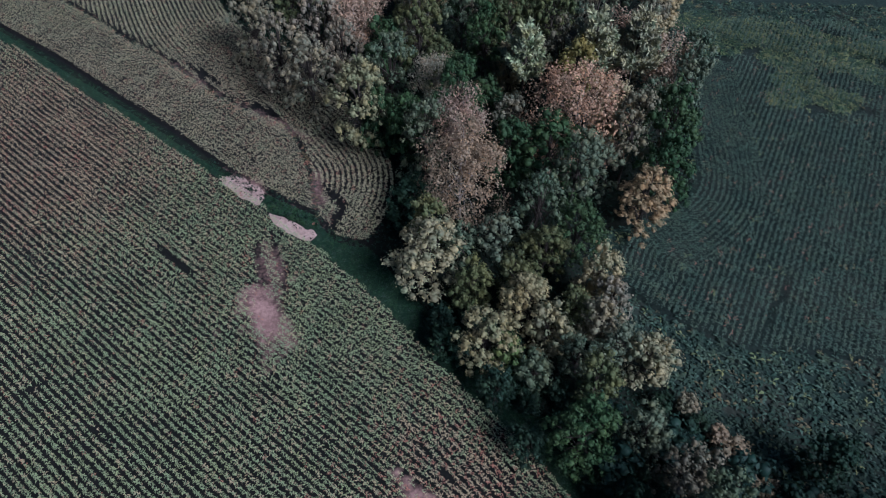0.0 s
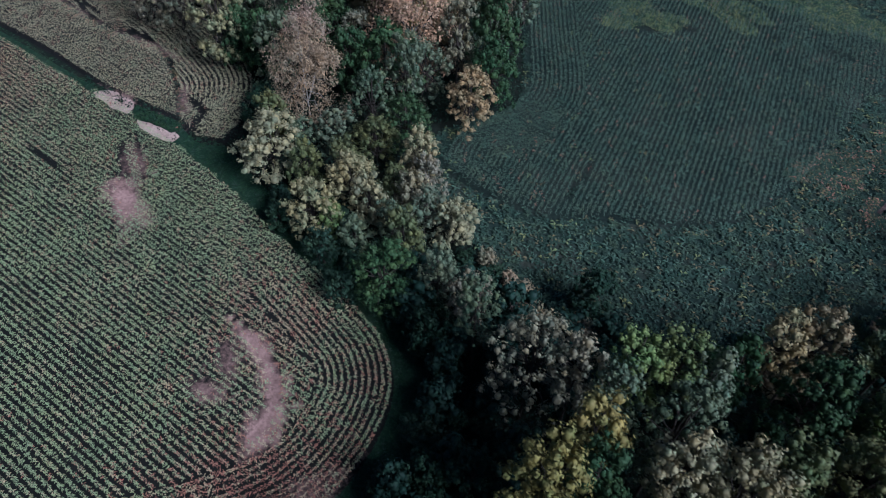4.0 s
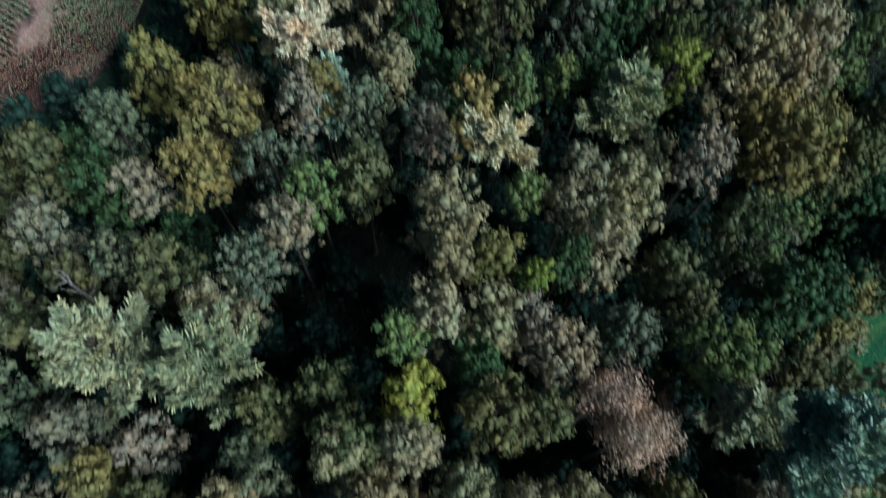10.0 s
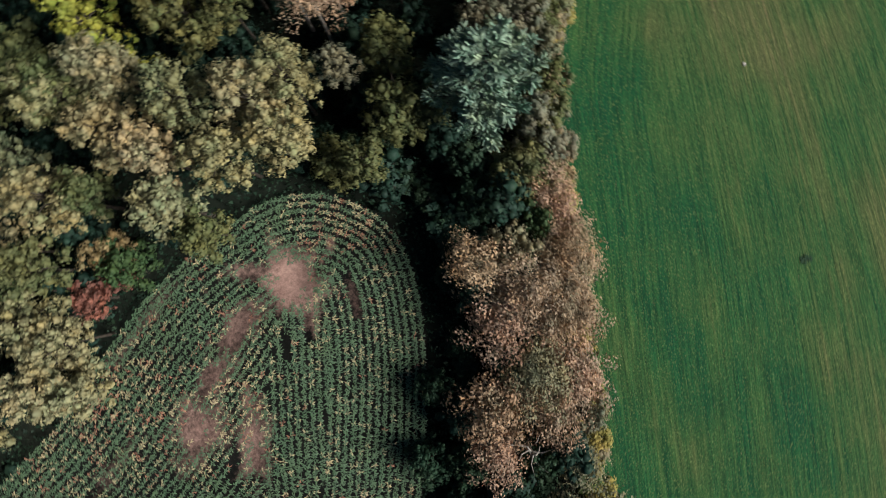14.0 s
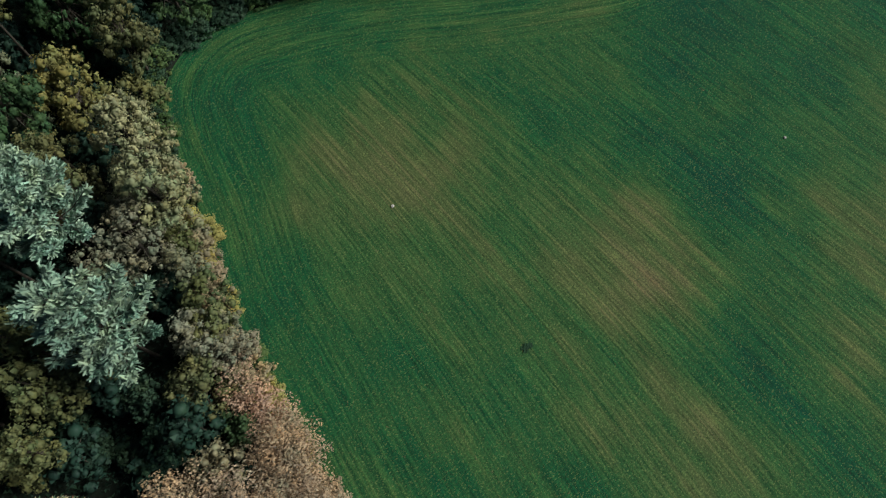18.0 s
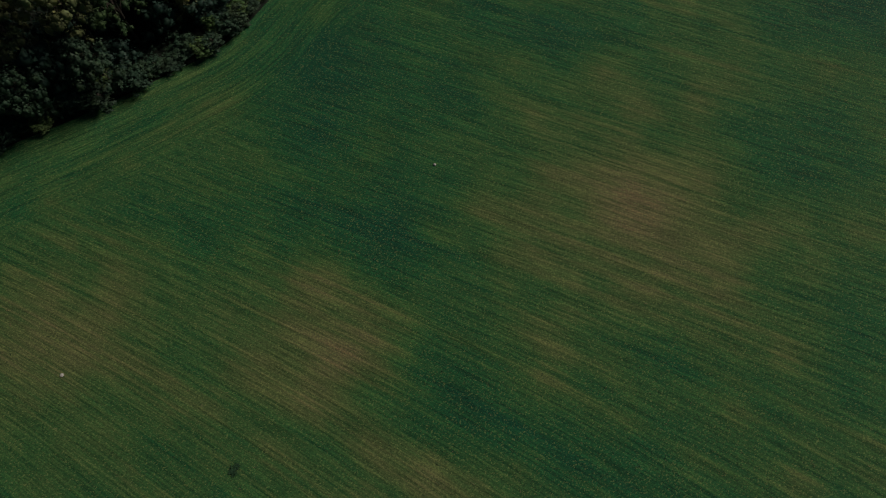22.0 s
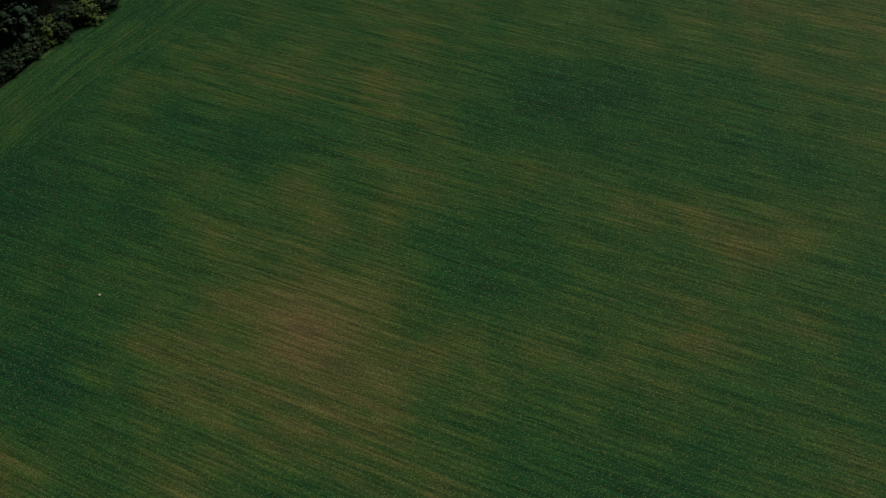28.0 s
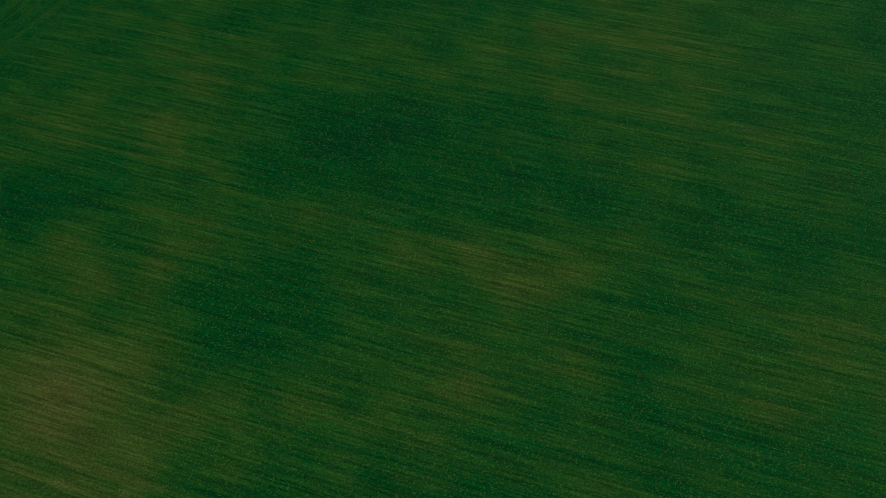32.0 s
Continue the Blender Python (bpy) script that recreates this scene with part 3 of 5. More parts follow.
ok = inside(p, D_FIELD) & (p[:, 1] > -97) & (p[:, 0] > -4)
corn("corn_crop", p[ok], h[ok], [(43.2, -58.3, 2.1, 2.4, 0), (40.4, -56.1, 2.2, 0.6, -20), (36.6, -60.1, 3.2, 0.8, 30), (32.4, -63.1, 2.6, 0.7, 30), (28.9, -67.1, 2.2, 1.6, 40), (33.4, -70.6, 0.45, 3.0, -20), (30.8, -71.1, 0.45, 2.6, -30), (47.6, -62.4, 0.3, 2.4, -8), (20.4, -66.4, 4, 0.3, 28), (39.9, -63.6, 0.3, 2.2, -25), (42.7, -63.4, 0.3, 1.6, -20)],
     [(31.4, -66.1, 6, 0.2, 0.12), (19.4, -60.1, 7, 0.2, 0.15), (51.4, -55.1, 4, 0.2, 0.25)], "dense corn in a clearing with bare pink spots, leaf colour lowered for shade", rng, base=0.05, leaf=CORN_HALF_SHADE, spread=0.38)


# ---- trees ----
def sweep(path, radii, sides=7):
    """A tapering round limb along a path."""
    path = np.asarray(path, float)
    v, f = [], []
    for i, (q, r) in enumerate(zip(path, radii)):
        t = path[min(i + 1, len(path) - 1)] - path[max(i - 1, 0)]
        t /= np.linalg.norm(t)
        a = np.cross(t, (1, 0, 0) if abs(t[0]) < 0.8 else (0, 1, 0))
        a /= np.linalg.norm(a)
        b = np.cross(t, a)
        for k in range(sides):
            w = 2 * math.pi * k / sides
            v.append(q + r * (math.cos(w) * a + math.sin(w) * b))
    for i in range(len(path) - 1):
        for k in range(sides):
            k2 = (k + 1) % sides
            f.append((i * sides + k, i * sides + k2, (i + 1) * sides + k2, (i + 1) * sides + k))
    return np.array(v), np.array(f)


def cards(centres, out, size, rng, long=1.0, flat=0.22):
    """One small bent leaf spray a centre, facing outwards by and large."""
    n = len(centres)
    nrm = out + rng.normal(0, flat, (n, 3))
    nrm /= np.linalg.norm(nrm, axis=1)[:, None] + 1e-9
    a = np.cross(nrm, rng.normal(0, 1, (n, 3)))
    a /= np.linalg.norm(a, axis=1)[:, None] + 1e-9
    b = np.cross(nrm, a)
    s = (size * rng.uniform(0.6, 1.3, n))[:, None]
    v = np.stack([centres - a * s * long * 1.15, centres + a * s * 0.55 - b * s * 0.75 + nrm * s * 0.2, centres + a * s * 0.55 + b * s * 0.75], 1).reshape(-1, 3)
    return v, np.arange(n)[:, None] * 3 + np.array([0, 1, 2])


def joined(pieces):
    v, f, n = [], [], 0
    for pv, pf in pieces:
        v.append(pv)
        f.append(pf + n)
        n += len(pv)
    return np.vstack(v), np.vstack(f)


def ball(rng, centre, radius, tall=1.0):
    """A lumpy solid heart of twelve corners for a clump of leaves."""
    g = (1 + math.sqrt(5)) / 2
    v = np.array([(-1, g, 0), (1, g, 0), (-1, -g, 0), (1, -g, 0), (0, -1, g), (0, 1, g), (0, -1, -g), (0, 1, -g), (g, 0, -1), (g, 0, 1), (-g, 0, -1), (-g, 0, 1)]) / math.hypot(1, g)
    v = v * rng.uniform(0.8, 1.1, (12, 1)) * radius * (1, 1, tall) + centre
    return v, np.array([(0, 11, 5), (0, 5, 1), (0, 1, 7), (0, 7, 10), (0, 10, 11), (1, 5, 9), (5, 11, 4), (11, 10, 2), (10, 7, 6), (7, 1, 8), (3, 9, 4), (3, 4, 2), (3, 2, 6), (3, 6, 8), (3, 8, 9), (4, 9, 5), (2, 4, 11), (6, 2, 10), (8, 6, 7), (9, 8, 1)])


def broadleaf(rng, r=3.4, deep=1.9, lobe=1.15, clump=0.62, per=7, sprays=30, leaf=0.145, loose=0.0, limb=1.0):
    """Limbs, and a domed crown of separate lobes, each a bunch of rounded leaf clumps with gaps between; its top at z = 0."""
    limbs, crown = [], []
    count = max(4, int(0.95 * (r / lobe) ** 2 + 3))
    skirt = int(2.6 * r / lobe + 1)
    fork = np.array([0, 0, -deep * r * 1.15])
    limbs.append(sweep([fork, fork * 0.55 + (0.1, 0.05, 0), (0.1, 0, -1.2)], [0.17 * limb, 0.12 * limb, 0.04 * limb], 6))
    for k in range(count + skirt):
        u = math.sqrt((min(k, count - 1) + 0.35) / count)
        a = 2.39996 * k + rng.normal(0, 0.22)
        q = max(r - lobe * 0.8, 0.3) * u * rng.uniform(0.9, 1.08)
        lr = lobe * rng.uniform(0.55, 1.25)
        drop = 0.62 * u ** 2.2 * rng.uniform(0.75, 1.2)
        if k >= count:
            a, q, drop = 2 * math.pi * 1.618 * k, q * rng.uniform(0.6, 0.95), rng.uniform(0.75, 1.0)
        c = np.array([math.cos(a) * q, math.sin(a) * q, -lr - deep * r * drop - abs(rng.normal(0, 0.7))])
        limbs.append(sweep([fork * rng.uniform(0.6, 1.0), (fork * 0.7 + c) / 2 + (0, 0, 0.2), c], [0.09 * limb, 0.06 * limb, 0.02 * limb], 4))
        n = max(4, int((per if k < count else 0.6 * per) * (lr / lobe) ** 2))
        i = np.arange(n) + 0.5
        z = 1 - 1.35 * i / n
        w = 2.39996 * i + rng.uniform(0, 6)
        s = np.sqrt(np.clip(1 - z * z, 0, 1))
        dirs = np.stack([s * np.cos(w), s * np.sin(w), z], 1) + rng.normal(0, 0.14 + loose, (n, 3))
        for q3 in c + dirs * lr * rng.uniform(0.74, 1.02, (n, 1)):
            cr = clump * rng.uniform(0.5, 1.25)
            if not loose:
                crown.append(ball(rng, q3 - (0, 0, 0.12), cr * 0.64))
            m = int(sprays * (cr / clump) ** 1.5)
            d = rng.normal(0, 1, (m, 3))
            d[:, 2] = np.abs(d[:, 2]) * 0.9 - 0.25
            d /= np.linalg.norm(d, axis=1)[:, None]
            shell = rng.uniform(0.66 - loose, 1.12 + loose, (m, 1))
            pos = q3 + d * cr * shell * (1, 1, 1.15)
            crown.append(cards(pos, d + (0, 0, 0.25), leaf, rng, flat=0.24 + loose))
    return joined(limbs), joined(crown)


def pine(rng, r=4.4, tiers=5, arms=6, deep=1.5, tuft=0.55, up=0.45, blade=0.08, wide=0.17):
    """Tiers of upswept arms with fans of side shoots and brushes of needles: a ragged star from above; its top at z = 0."""
    limbs = [sweep([(0, 0, -deep * r), (0, 0, -deep * r * 0.4), (0.05, 0, -0.2)], [0.2, 0.14, 0.03], 6)]
    crown = []

    def brush(root, way, size, count):
        w = rng.normal(0, 0.55, (count, 3)) + way * 1.0 + (0, 0, 0.3)
        w /= np.linalg.norm(w, axis=1)[:, None]
        base = root + rng.normal(0, 0.1, (count, 3))
        end = base + w * size * rng.uniform(0.7, 1.25, (count, 1))
        x = np.cross(w, rng.normal(0, 1, (count, 3)))
        x *= blade / (np.linalg.norm(x, axis=1)[:, None] + 1e-9)
        v = np.stack([base - x, base + x, end + x * 0.7, end - x * 0.7], 1).reshape(-1, 3)
        crown.append((v, np.arange(count)[:, None] * 4 + np.array([0, 1, 2, 3])))

    for k in range(tiers):
        u = k / max(tiers - 1, 1)
        z, reach = -deep * r * (0.92 * (1 - u)) - 0.5, r * (1.0 - 0.62 * u)
        turn = rng.uniform(0, 6.3)
        n_arm = arms if u < 0.9 else max(4, arms - 2)
        for j in range(n_arm):
            a = turn + 2 * math.pi * j / n_arm + rng.normal(0, 0.2)
            l = reach * rng.uniform(0.62, 1.12)
            d = np.array([math.cos(a), math.sin(a), 0.0])
            side = np.array([-d[1], d[0], 0.0])
            start = np.array([0, 0, z - 0.12 * l])
            tip = start + d * l + (0, 0, l * up * rng.uniform(0.6, 1.3))
            mid = (start + tip) / 2 - (0, 0, 0.08 * l)
            limbs.append(sweep([start, mid, tip], [0.07, 0.05, 0.02], 4))
            for s in np.arange(0.25, 1.03, 0.4 / l):
                c = (1 - s) ** 2 * start + 2 * s * (1 - s) * (2 * mid - (start + tip) / 2) + s * s * tip
                brush(c, d, tuft, 7)
                spread = l * wide * math.sin(min(1.0, 0.25 + s * 0.75) * 3.0)
                for h in (-1, 1):
                    for e in (0.45, 1.0):
                        root = c + side * h * spread * e * rng.uniform(0.7, 1.2) + d * 0.2 * e + (0, 0, 0.12 * e)
                        brush(root, d * 0.8 + side * h * 0.5, tuft, 7)
    brush(np.array([0, 0, -0.7]), np.array([0, 0, 1.0]), 0.6, 16)
    return joined(limbs), joined(crown)


def part(name, me, parent, label=""):
    ob = new(name, me)
    ob.parent = parent
    return tagged(ob, label) if label else ob


def stock(maker, bark, leaves, sizes, seed, **shape):
    """Trees of a kind in a few sizes, two of each: radius, limbs, crown."""
    out = []
    for k, r in enumerate(sizes):
        for twin in range(2):
            (tv, tf), (cv, cf) = maker(np.random.default_rng(seed + 2 * k + twin), r=r, **shape)
            a, b = mesh_of("branchwork", tv, tf, [bark]), mesh_of("crown", cv, cf, [leaves])
            a.polygons.foreach_set("use_smooth", np.ones(len(a.polygons), bool))
            out.append((r, a, b, bark))
    return out


def bole(bark):
    """A tapering trunk of unit height."""
    v, f = sweep([(0, 0, -0.01), (0.03, 0, 0.3), (0, 0.02, 0.7), (0, 0, 1.02)], [0.32, 0.22, 0.18, 0.15], 8)
    me = mesh_of("trunk", v, f, [bark])
    me.polygons.foreach_set("use_smooth", np.ones(len(me.polygons), bool))
    return me


BOLE = {BARK: bole(BARK), PALE_BARK: bole(PALE_BARK)}
STOCK = {
    "broad": stock(broadleaf, BARK, LEAF, (2.2, 3.2, 4.4), 10),
    "fine": stock(broadleaf, BARK, LEAF, (2.2, 3.2, 4.6), 30, lobe=1.2, clump=0.52, per=8, sprays=26, leaf=0.125),
    "airy": stock(broadleaf, PALE_BARK, LEAF, (2.2, 3.4, 5.6), 50, deep=1.6, lobe=1.75, clump=0.9, per=12, sprays=84, leaf=0.115, loose=0.12, limb=0.5),
    "pine": stock(pine, BARK, NEEDLE, (3.4, 4.8), 70),
    "star_pine": stock(pine, BARK, NEEDLE, (3.4,), 76, tiers=2, arms=8, deep=0.2, tuft=0.55, up=0.1, wide=0.1),
    "dense_pine": stock(pine, BARK, NEEDLE, (3.2, 4.4), 80, tiers=6, arms=7, deep=1.6, tuft=0.48, up=0.35),
    "bushy": stock(broadleaf, BARK, LEAF, (2.8, 3.9), 60, deep=2.4, lobe=1.2, clump=0.55, sprays=38),
    "shrub": stock(broadleaf, BARK, LEAF, (1.5, 2.4), 90, deep=1.2, lobe=0.95, clump=0.5, per=6, sprays=26, leaf=0.14),
    "thicket": stock(broadleaf, BARK, LEAF, (2.6,), 96, deep=1.5, lobe=1.4, clump=0.9, per=4, sprays=15, leaf=0.23),
}
KINDS = {
    "tan": ("broad", (0.265, 0.238, 0.135), "broadleaf tree with tan autumn leaf clumps"),
    "brown": ("fine", (0.205, 0.186, 0.13), "broadleaf tree with fading brownish leaves"),
    "olive": ("broad", (0.105, 0.115, 0.05), "broadleaf tree with olive-green leaf clumps"),
    "green": ("broad", (0.043, 0.077, 0.032), "dark green broadleaf tree with a full crown"),
    "grey": ("fine", (0.125, 0.15, 0.095), "grey-green broadleaf tree with fine leaves"),
    "yellow": ("broad", (0.21, 0.18, 0.06), "broadleaf tree turning golden yellow"),
    "lime": ("fine", (0.125, 0.165, 0.06), "yellow-green broadleaf tree with fine leaves"),
    "acid": ("fine", (0.21, 0.24, 0.045), "bright yellow-green tree among darker crowns"),
    "pink": ("airy", (0.38, 0.265, 0.19), "thin-leaved tree with dry pinkish foliage"),
    "orange": ("bushy", (0.27, 0.215, 0.12), "small tree with orange-tipped leaves"),
    "pine": ("pine", (0.32, 0.335, 0.21), "pale grey-green pine with star-shaped whorls"),
    "whitepine": ("star_pine", (0.52, 0.48, 0.34), "pale cream-green pine top above the broadleaf crowns"),
    "bluepine": ("dense_pine", (0.25, 0.34, 0.28), "blue-green pine with layered arms"),
    "dark": ("shrub", (0.026, 0.05, 0.03), "dark green shrub at the edge of the wood"),
    "straw": ("airy", (0.27, 0.245, 0.17), "thin-leaved tree with straw-coloured foliage"),
    "bramble": ("shrub", (0.065, 0.105, 0.035), "green bramble at the field edge"),
    # tint kept very dark so that gaps between crowns look shaded
    "low": ("thicket", (0.018, 0.04, 0.03), "low shrubs in the gaps of the wood, tinted dark for shade"),
    "red": ("shrub", (0.25, 0.10, 0.085), "shrub with red autumn leaves"),
    "brushp": ("shrub", (0.27, 0.205, 0.135), "dry pinkish brush at the field edge"),
    "brushy": ("shrub", (0.29, 0.245, 0.075), "yellowing bramble at the field edge"),
}
PLANTED = []
FAR = {}
dice = random.Random(7)


def plant(kind, x, y, height, radius, far=False):
    """One tree or shrub: its base at x, y, its height and its crown's radius."""
    style, tint, label = KINDS[kind]
    fits = sorted(STOCK[style], key=lambda k: abs(math.log(k[0] / radius)))[:2]
    r0, limbs, crown, bark = fits[dice.randrange(2) % len(fits)]
    if x > 48 and height > 3.4:
        q = np.array([(x, y)])
        d, place, _ = distance(q, E_EDGE, False)
        out = (q[0] - place[0]) / max(d[0], 1e-6)
        if inside(q, E_FIELD)[0]:
            d, out = -d, -out
        back = min(0.3 * radius + 0.5, 2.2)
        if d[0] < back:
            x, y = place[0] + out * back
    PLANTED.append((x, y, radius, height))
    k = radius / r0
    low = -min(v.co.z for v in limbs.vertices) if limbs.name not in DEPTH else DEPTH[limbs.name]
    DEPTH[limbs.name] = low
    foot = max(height - low * k * 1.4, 0.1 * height)
    squash = (height - foot) / (low * k)
    turned = pose(x, y, 0, 0, 0, dice.uniform(0, 360))
    head = pose(0, 0, height) @ Matrix.Diagonal((k, k, k * squash, 1))
    stem = Matrix.Diagonal((0.75 * k, 0.75 * k, foot, 1))
    if far:
        FAR.setdefault(kind, []).append(((BOLE[bark], turned @ stem, 0), (limbs, turned @ head, 0), (crown, turned @ head, 1)))
        return
    name = "shrub" if style == "shrub" and height < 9 else "pine_tree" if "pine" in style else "tree"
    ob = tagged(new(name), label, name.replace("_", " "), group="woods")
    ob.matrix_basis = turned
    part("trunk", BOLE[bark], ob).matrix_basis = stem
    part("branchwork", limbs, ob).matrix_basis = head
    c = part("crown", crown, ob)
    c.matrix_basis = head
    k = dice.uniform(0.9, 1.1)
    c.color = (tint[0] * k * dice.uniform(0.93, 1.07), tint[1] * k, tint[2] * k * dice.uniform(0.92, 1.08), 1)


DEPTH = {}
plant('tan', -1.3, 52.1, 11.0, 5.3)
plant('pink', 2.4, 63.3, 17.0, 6.1)
plant('tan', 9.4, 45.6, 10.0, 3.9)
plant('tan', 5.1, 40.9, 10.0, 3.8)
plant('lime', 7.2, 40.0, 8.0, 2.1)
plant('tan', 11.8, 43.0, 9.0, 2.5)
plant('green', 14.0, 30.0, 11.0, 4.1)
plant('grey', 20.1, 30.6, 10.0, 2.9)
plant('grey', 10.2, 38.5, 7.0, 2.4)
plant('grey', 14.8, 39.7, 8.0, 2.8)
plant('olive', 12.4, 53.9, 9.0, 3.9)
plant('green', 16.5, 57.0, 10.0, 3.9)
plant('orange', 25.4, 62.1, 11.0, 3.9)
plant('green', 29.3, 71.9, 17.0, 4.8)
plant('green', 28.7, 66.6, 13.0, 4.2)
plant('pink', 17.4, 73.2, 18.0, 7.4)
plant('green', 13.5, 67.8, 14.0, 6.3)
plant('green', 8.4, 67.6, 14.0, 3.4)
plant('tan', -11.4, 75.8, 16.0, 4.6)
plant('green', -8.6, 75.3, 12.0, 3.2)
plant('dark', -3.7, 63.4, 6.0, 3.8)
plant('dark', 0.6, 42.2, 5.0, 2.2)
plant('dark', 6.4, 36.5, 6.0, 2.4)
plant('dark', 9.2, 30.3, 6.0, 2.3)
plant('dark', 18.6, 23.8, 8.0, 2.5)
plant('grey', 2.4, 55.8, 7.0, 3.2)
plant('brown', -18.6, 90.0, 18.0, 4.5)
plant('brown', -23.8, 86.2, 16.0, 4.5)
plant('pink', 31.8, 87.6, 14.0, 2.6)
plant('grey', 36.6, 89.3, 14.0, 3.1)
plant('green', 5.6, 89.5, 17.0, 4.0)
plant('grey', 2.4, 94.2, 18.0, 4.2)
plant('olive', 8.9, 91.8, 19.0, 4.1)
plant('green', -4.9, 73.3, 13.0, 3.2)
plant('olive', -4.1, 91.1, 19.0, 4.5)
plant('olive', 15.5, 93.7, 19.0, 4.6)
plant('grey', 22.3, 94.9, 19.0, 4.2)
plant('brown', -29.8, 95.2, 15.0, 4.4)
plant('brown', 23.1, 26.7, 11.0, 3.0)
plant('grey', 123.0, 73.7, 17.0, 6.5)
plant('olive', 106.3, 43.4, 18.0, 5.7)
plant('dark', 22.6, 7.3, 10.0, 2.6)
plant('dark', 18.8, 8.3, 7.0, 2.7)
plant('tan', 86.3, -0.4, 22.0, 5.7)
plant('green', 13.7, -8.1, 14.0, 3.9)
plant('grey', 14.5, -3.2, 12.0, 2.9)
plant('olive', 7.6, -7.1, 13.0, 3.5)
plant('olive', 5.3, -11.0, 13.0, 3.1)
plant('grey', 15.4, -17.1, 11.0, 3.2)
plant('brown', 8.4, -13.8, 12.0, 2.5)
plant('olive', 6.0, -16.8, 12.0, 2.8)
plant('pink', 58.7, -39.6, 18.0, 2.0)
plant('brown', 72.3, -46.8, 14.0, 3.3)
plant('brown', 11.5, -40.0, 15.0, 3.0)
plant('brown', 13.0, -33.7, 14.0, 2.0)
plant('olive', 20.9, -40.5, 16.0, 2.0)
plant('grey', 29.0, -40.3, 16.0, 2.2)
plant('olive', 34.0, -45.5, 16.0, 1.9)
plant('olive', 16.0, -44.2, 15.0, 2.9)
plant('olive', 61.5, -50.3, 11.0, 2.1)
plant('grey', 68.3, -48.5, 13.0, 2.4)
plant('olive', 66.6, -58.7, 10.0, 3.0)
plant('dark', 62.0, -59.2, 7.0, 2.7)
plant('dark', 59.1, -62.5, 6.0, 2.2)
plant('tan', 12.1, -58.6, 14.0, 3.3)
plant('green', 13.0, -49.5, 11.0, 3.1)
plant('pink', 54.4, -76.7, 12.0, 2.7)
plant('pink', 53.3, -80.7, 10.0, 2.1)
plant('pink', 59.7, -79.6, 10.0, 2.8)
plant('brown', 69.3, -55.9, 11.0, 2.4)
plant('straw', 59.4, -91.4, 12.0, 4.2)
plant('straw', 55.9, -89.5, 11.0, 2.4)
plant('straw', 59.7, -85.2, 7.0, 1.9)
plant('pink', 57.5, -77.6, 9.0, 2.3)
plant('red', 51.9, -86.1, 8.0, 1.9)
plant('dark', 50.7, -80.8, 7.0, 2.4)
plant('dark', 47.4, -78.7, 6.0, 2.4)
plant('dark', 50.8, -73.1, 6.0, 1.9)
plant('red', 27.4, -52.2, 8.0, 1.9)
plant('green', 31.3, -50.5, 9.0, 2.4)
plant('tan', 79.2, -40.3, 17.0, 3.8)
plant('brown', 74.0, -44.5, 13.0, 2.9)
plant('pink', 59.1, -64.7, 12.0, 2.3)
plant('olive', 87.9, -30.6, 15.0, 3.0)
plant('lime', 102.1, -33.4, 9.0, 3.0)
plant('green', 94.2, -27.6, 15.0, 4.5)
plant('dark', 108.4, -38.7, 10.0, 3.2)
plant('dark', 115.1, -44.9, 9.0, 2.8)
plant('dark', 120.4, -51.1, 9.0, 2.8)
plant('olive', 52.3, -50.7, 9.0, 2.3)
plant('whitepine', 35.7, -7.0, 23.9, 3.1)
plant('yellow', 27.4, -9.6, 22.2, 4.3)
plant('yellow', 25.6, -15.2, 21.7, 2.9)
plant('grey', 31.6, -15.2, 20.7, 4.1)
plant('brown', 34.6, -10.4, 22.2, 2.3)
plant('yellow', 36.6, -9.6, 21.7, 1.8)
plant('grey', 40.2, -10.8, 21.2, 2.6)
plant('tan', 42.9, -7.7, 21.7, 2.0)
plant('olive', 39.3, -17.7, 21.2, 2.6)
plant('lime', 35.2, -18.5, 21.7, 2.4)
plant('brown', 32.7, -20.9, 21.2, 2.6)
plant('grey', 29.3, -23.2, 19.7, 3.2)
plant('tan', 45.8, -21.7, 23.2, 3.6)
plant('whitepine', 49.7, -19.3, 24.9, 2.9)
plant('brown', 45.0, -14.6, 21.7, 2.0)
plant('yellow', 49.2, -12.4, 21.7, 2.5)
plant('tan', 56.3, -21.1, 23.7, 3.2)
plant('tan', 60.0, -22.3, 23.7, 3.4)
plant('lime', 52.0, -21.3, 21.7, 1.8)
plant('lime', 53.1, -10.5, 21.7, 2.0)
plant('lime', 57.0, -10.6, 21.7, 2.0)
plant('green', 60.2, -9.2, 21.7, 2.6)
plant('acid', 66.9, -10.6, 22.7, 2.8)
plant('pine', 61.7, -13.8, 22.9, 3.4)
plant('tan', 73.8, -10.2, 24.2, 4.2)
plant('tan', 78.8, -10.2, 24.2, 4.7)
plant('brown', 67.2, -19.6, 23.2, 2.7)
plant('yellow', 72.7, -17.7, 24.7, 3.3)
plant('yellow', 74.6, -20.3, 24.7, 3.3)
plant('olive', 79.7, -20.8, 22.7, 2.9)
plant('lime', 70.2, -27.4, 24.7, 3.0)
plant('olive', 67.7, -25.8, 23.2, 2.1)
plant('green', 74.0, -31.2, 22.2, 3.6)
plant('green', 70.6, -31.5, 21.7, 2.5)
plant('lime', 63.8, -35.9, 24.2, 3.5)
plant('pine', 64.0, -40.4, 23.4, 2.9)
plant('bluepine', 69.9, -42.0, 23.4, 2.9)
plant('pink', 55.6, -37.6, 21.7, 2.0)
plant('pink', 56.7, -40.7, 21.7, 1.9)
plant('brown', 52.6, -34.1, 23.2, 3.1)
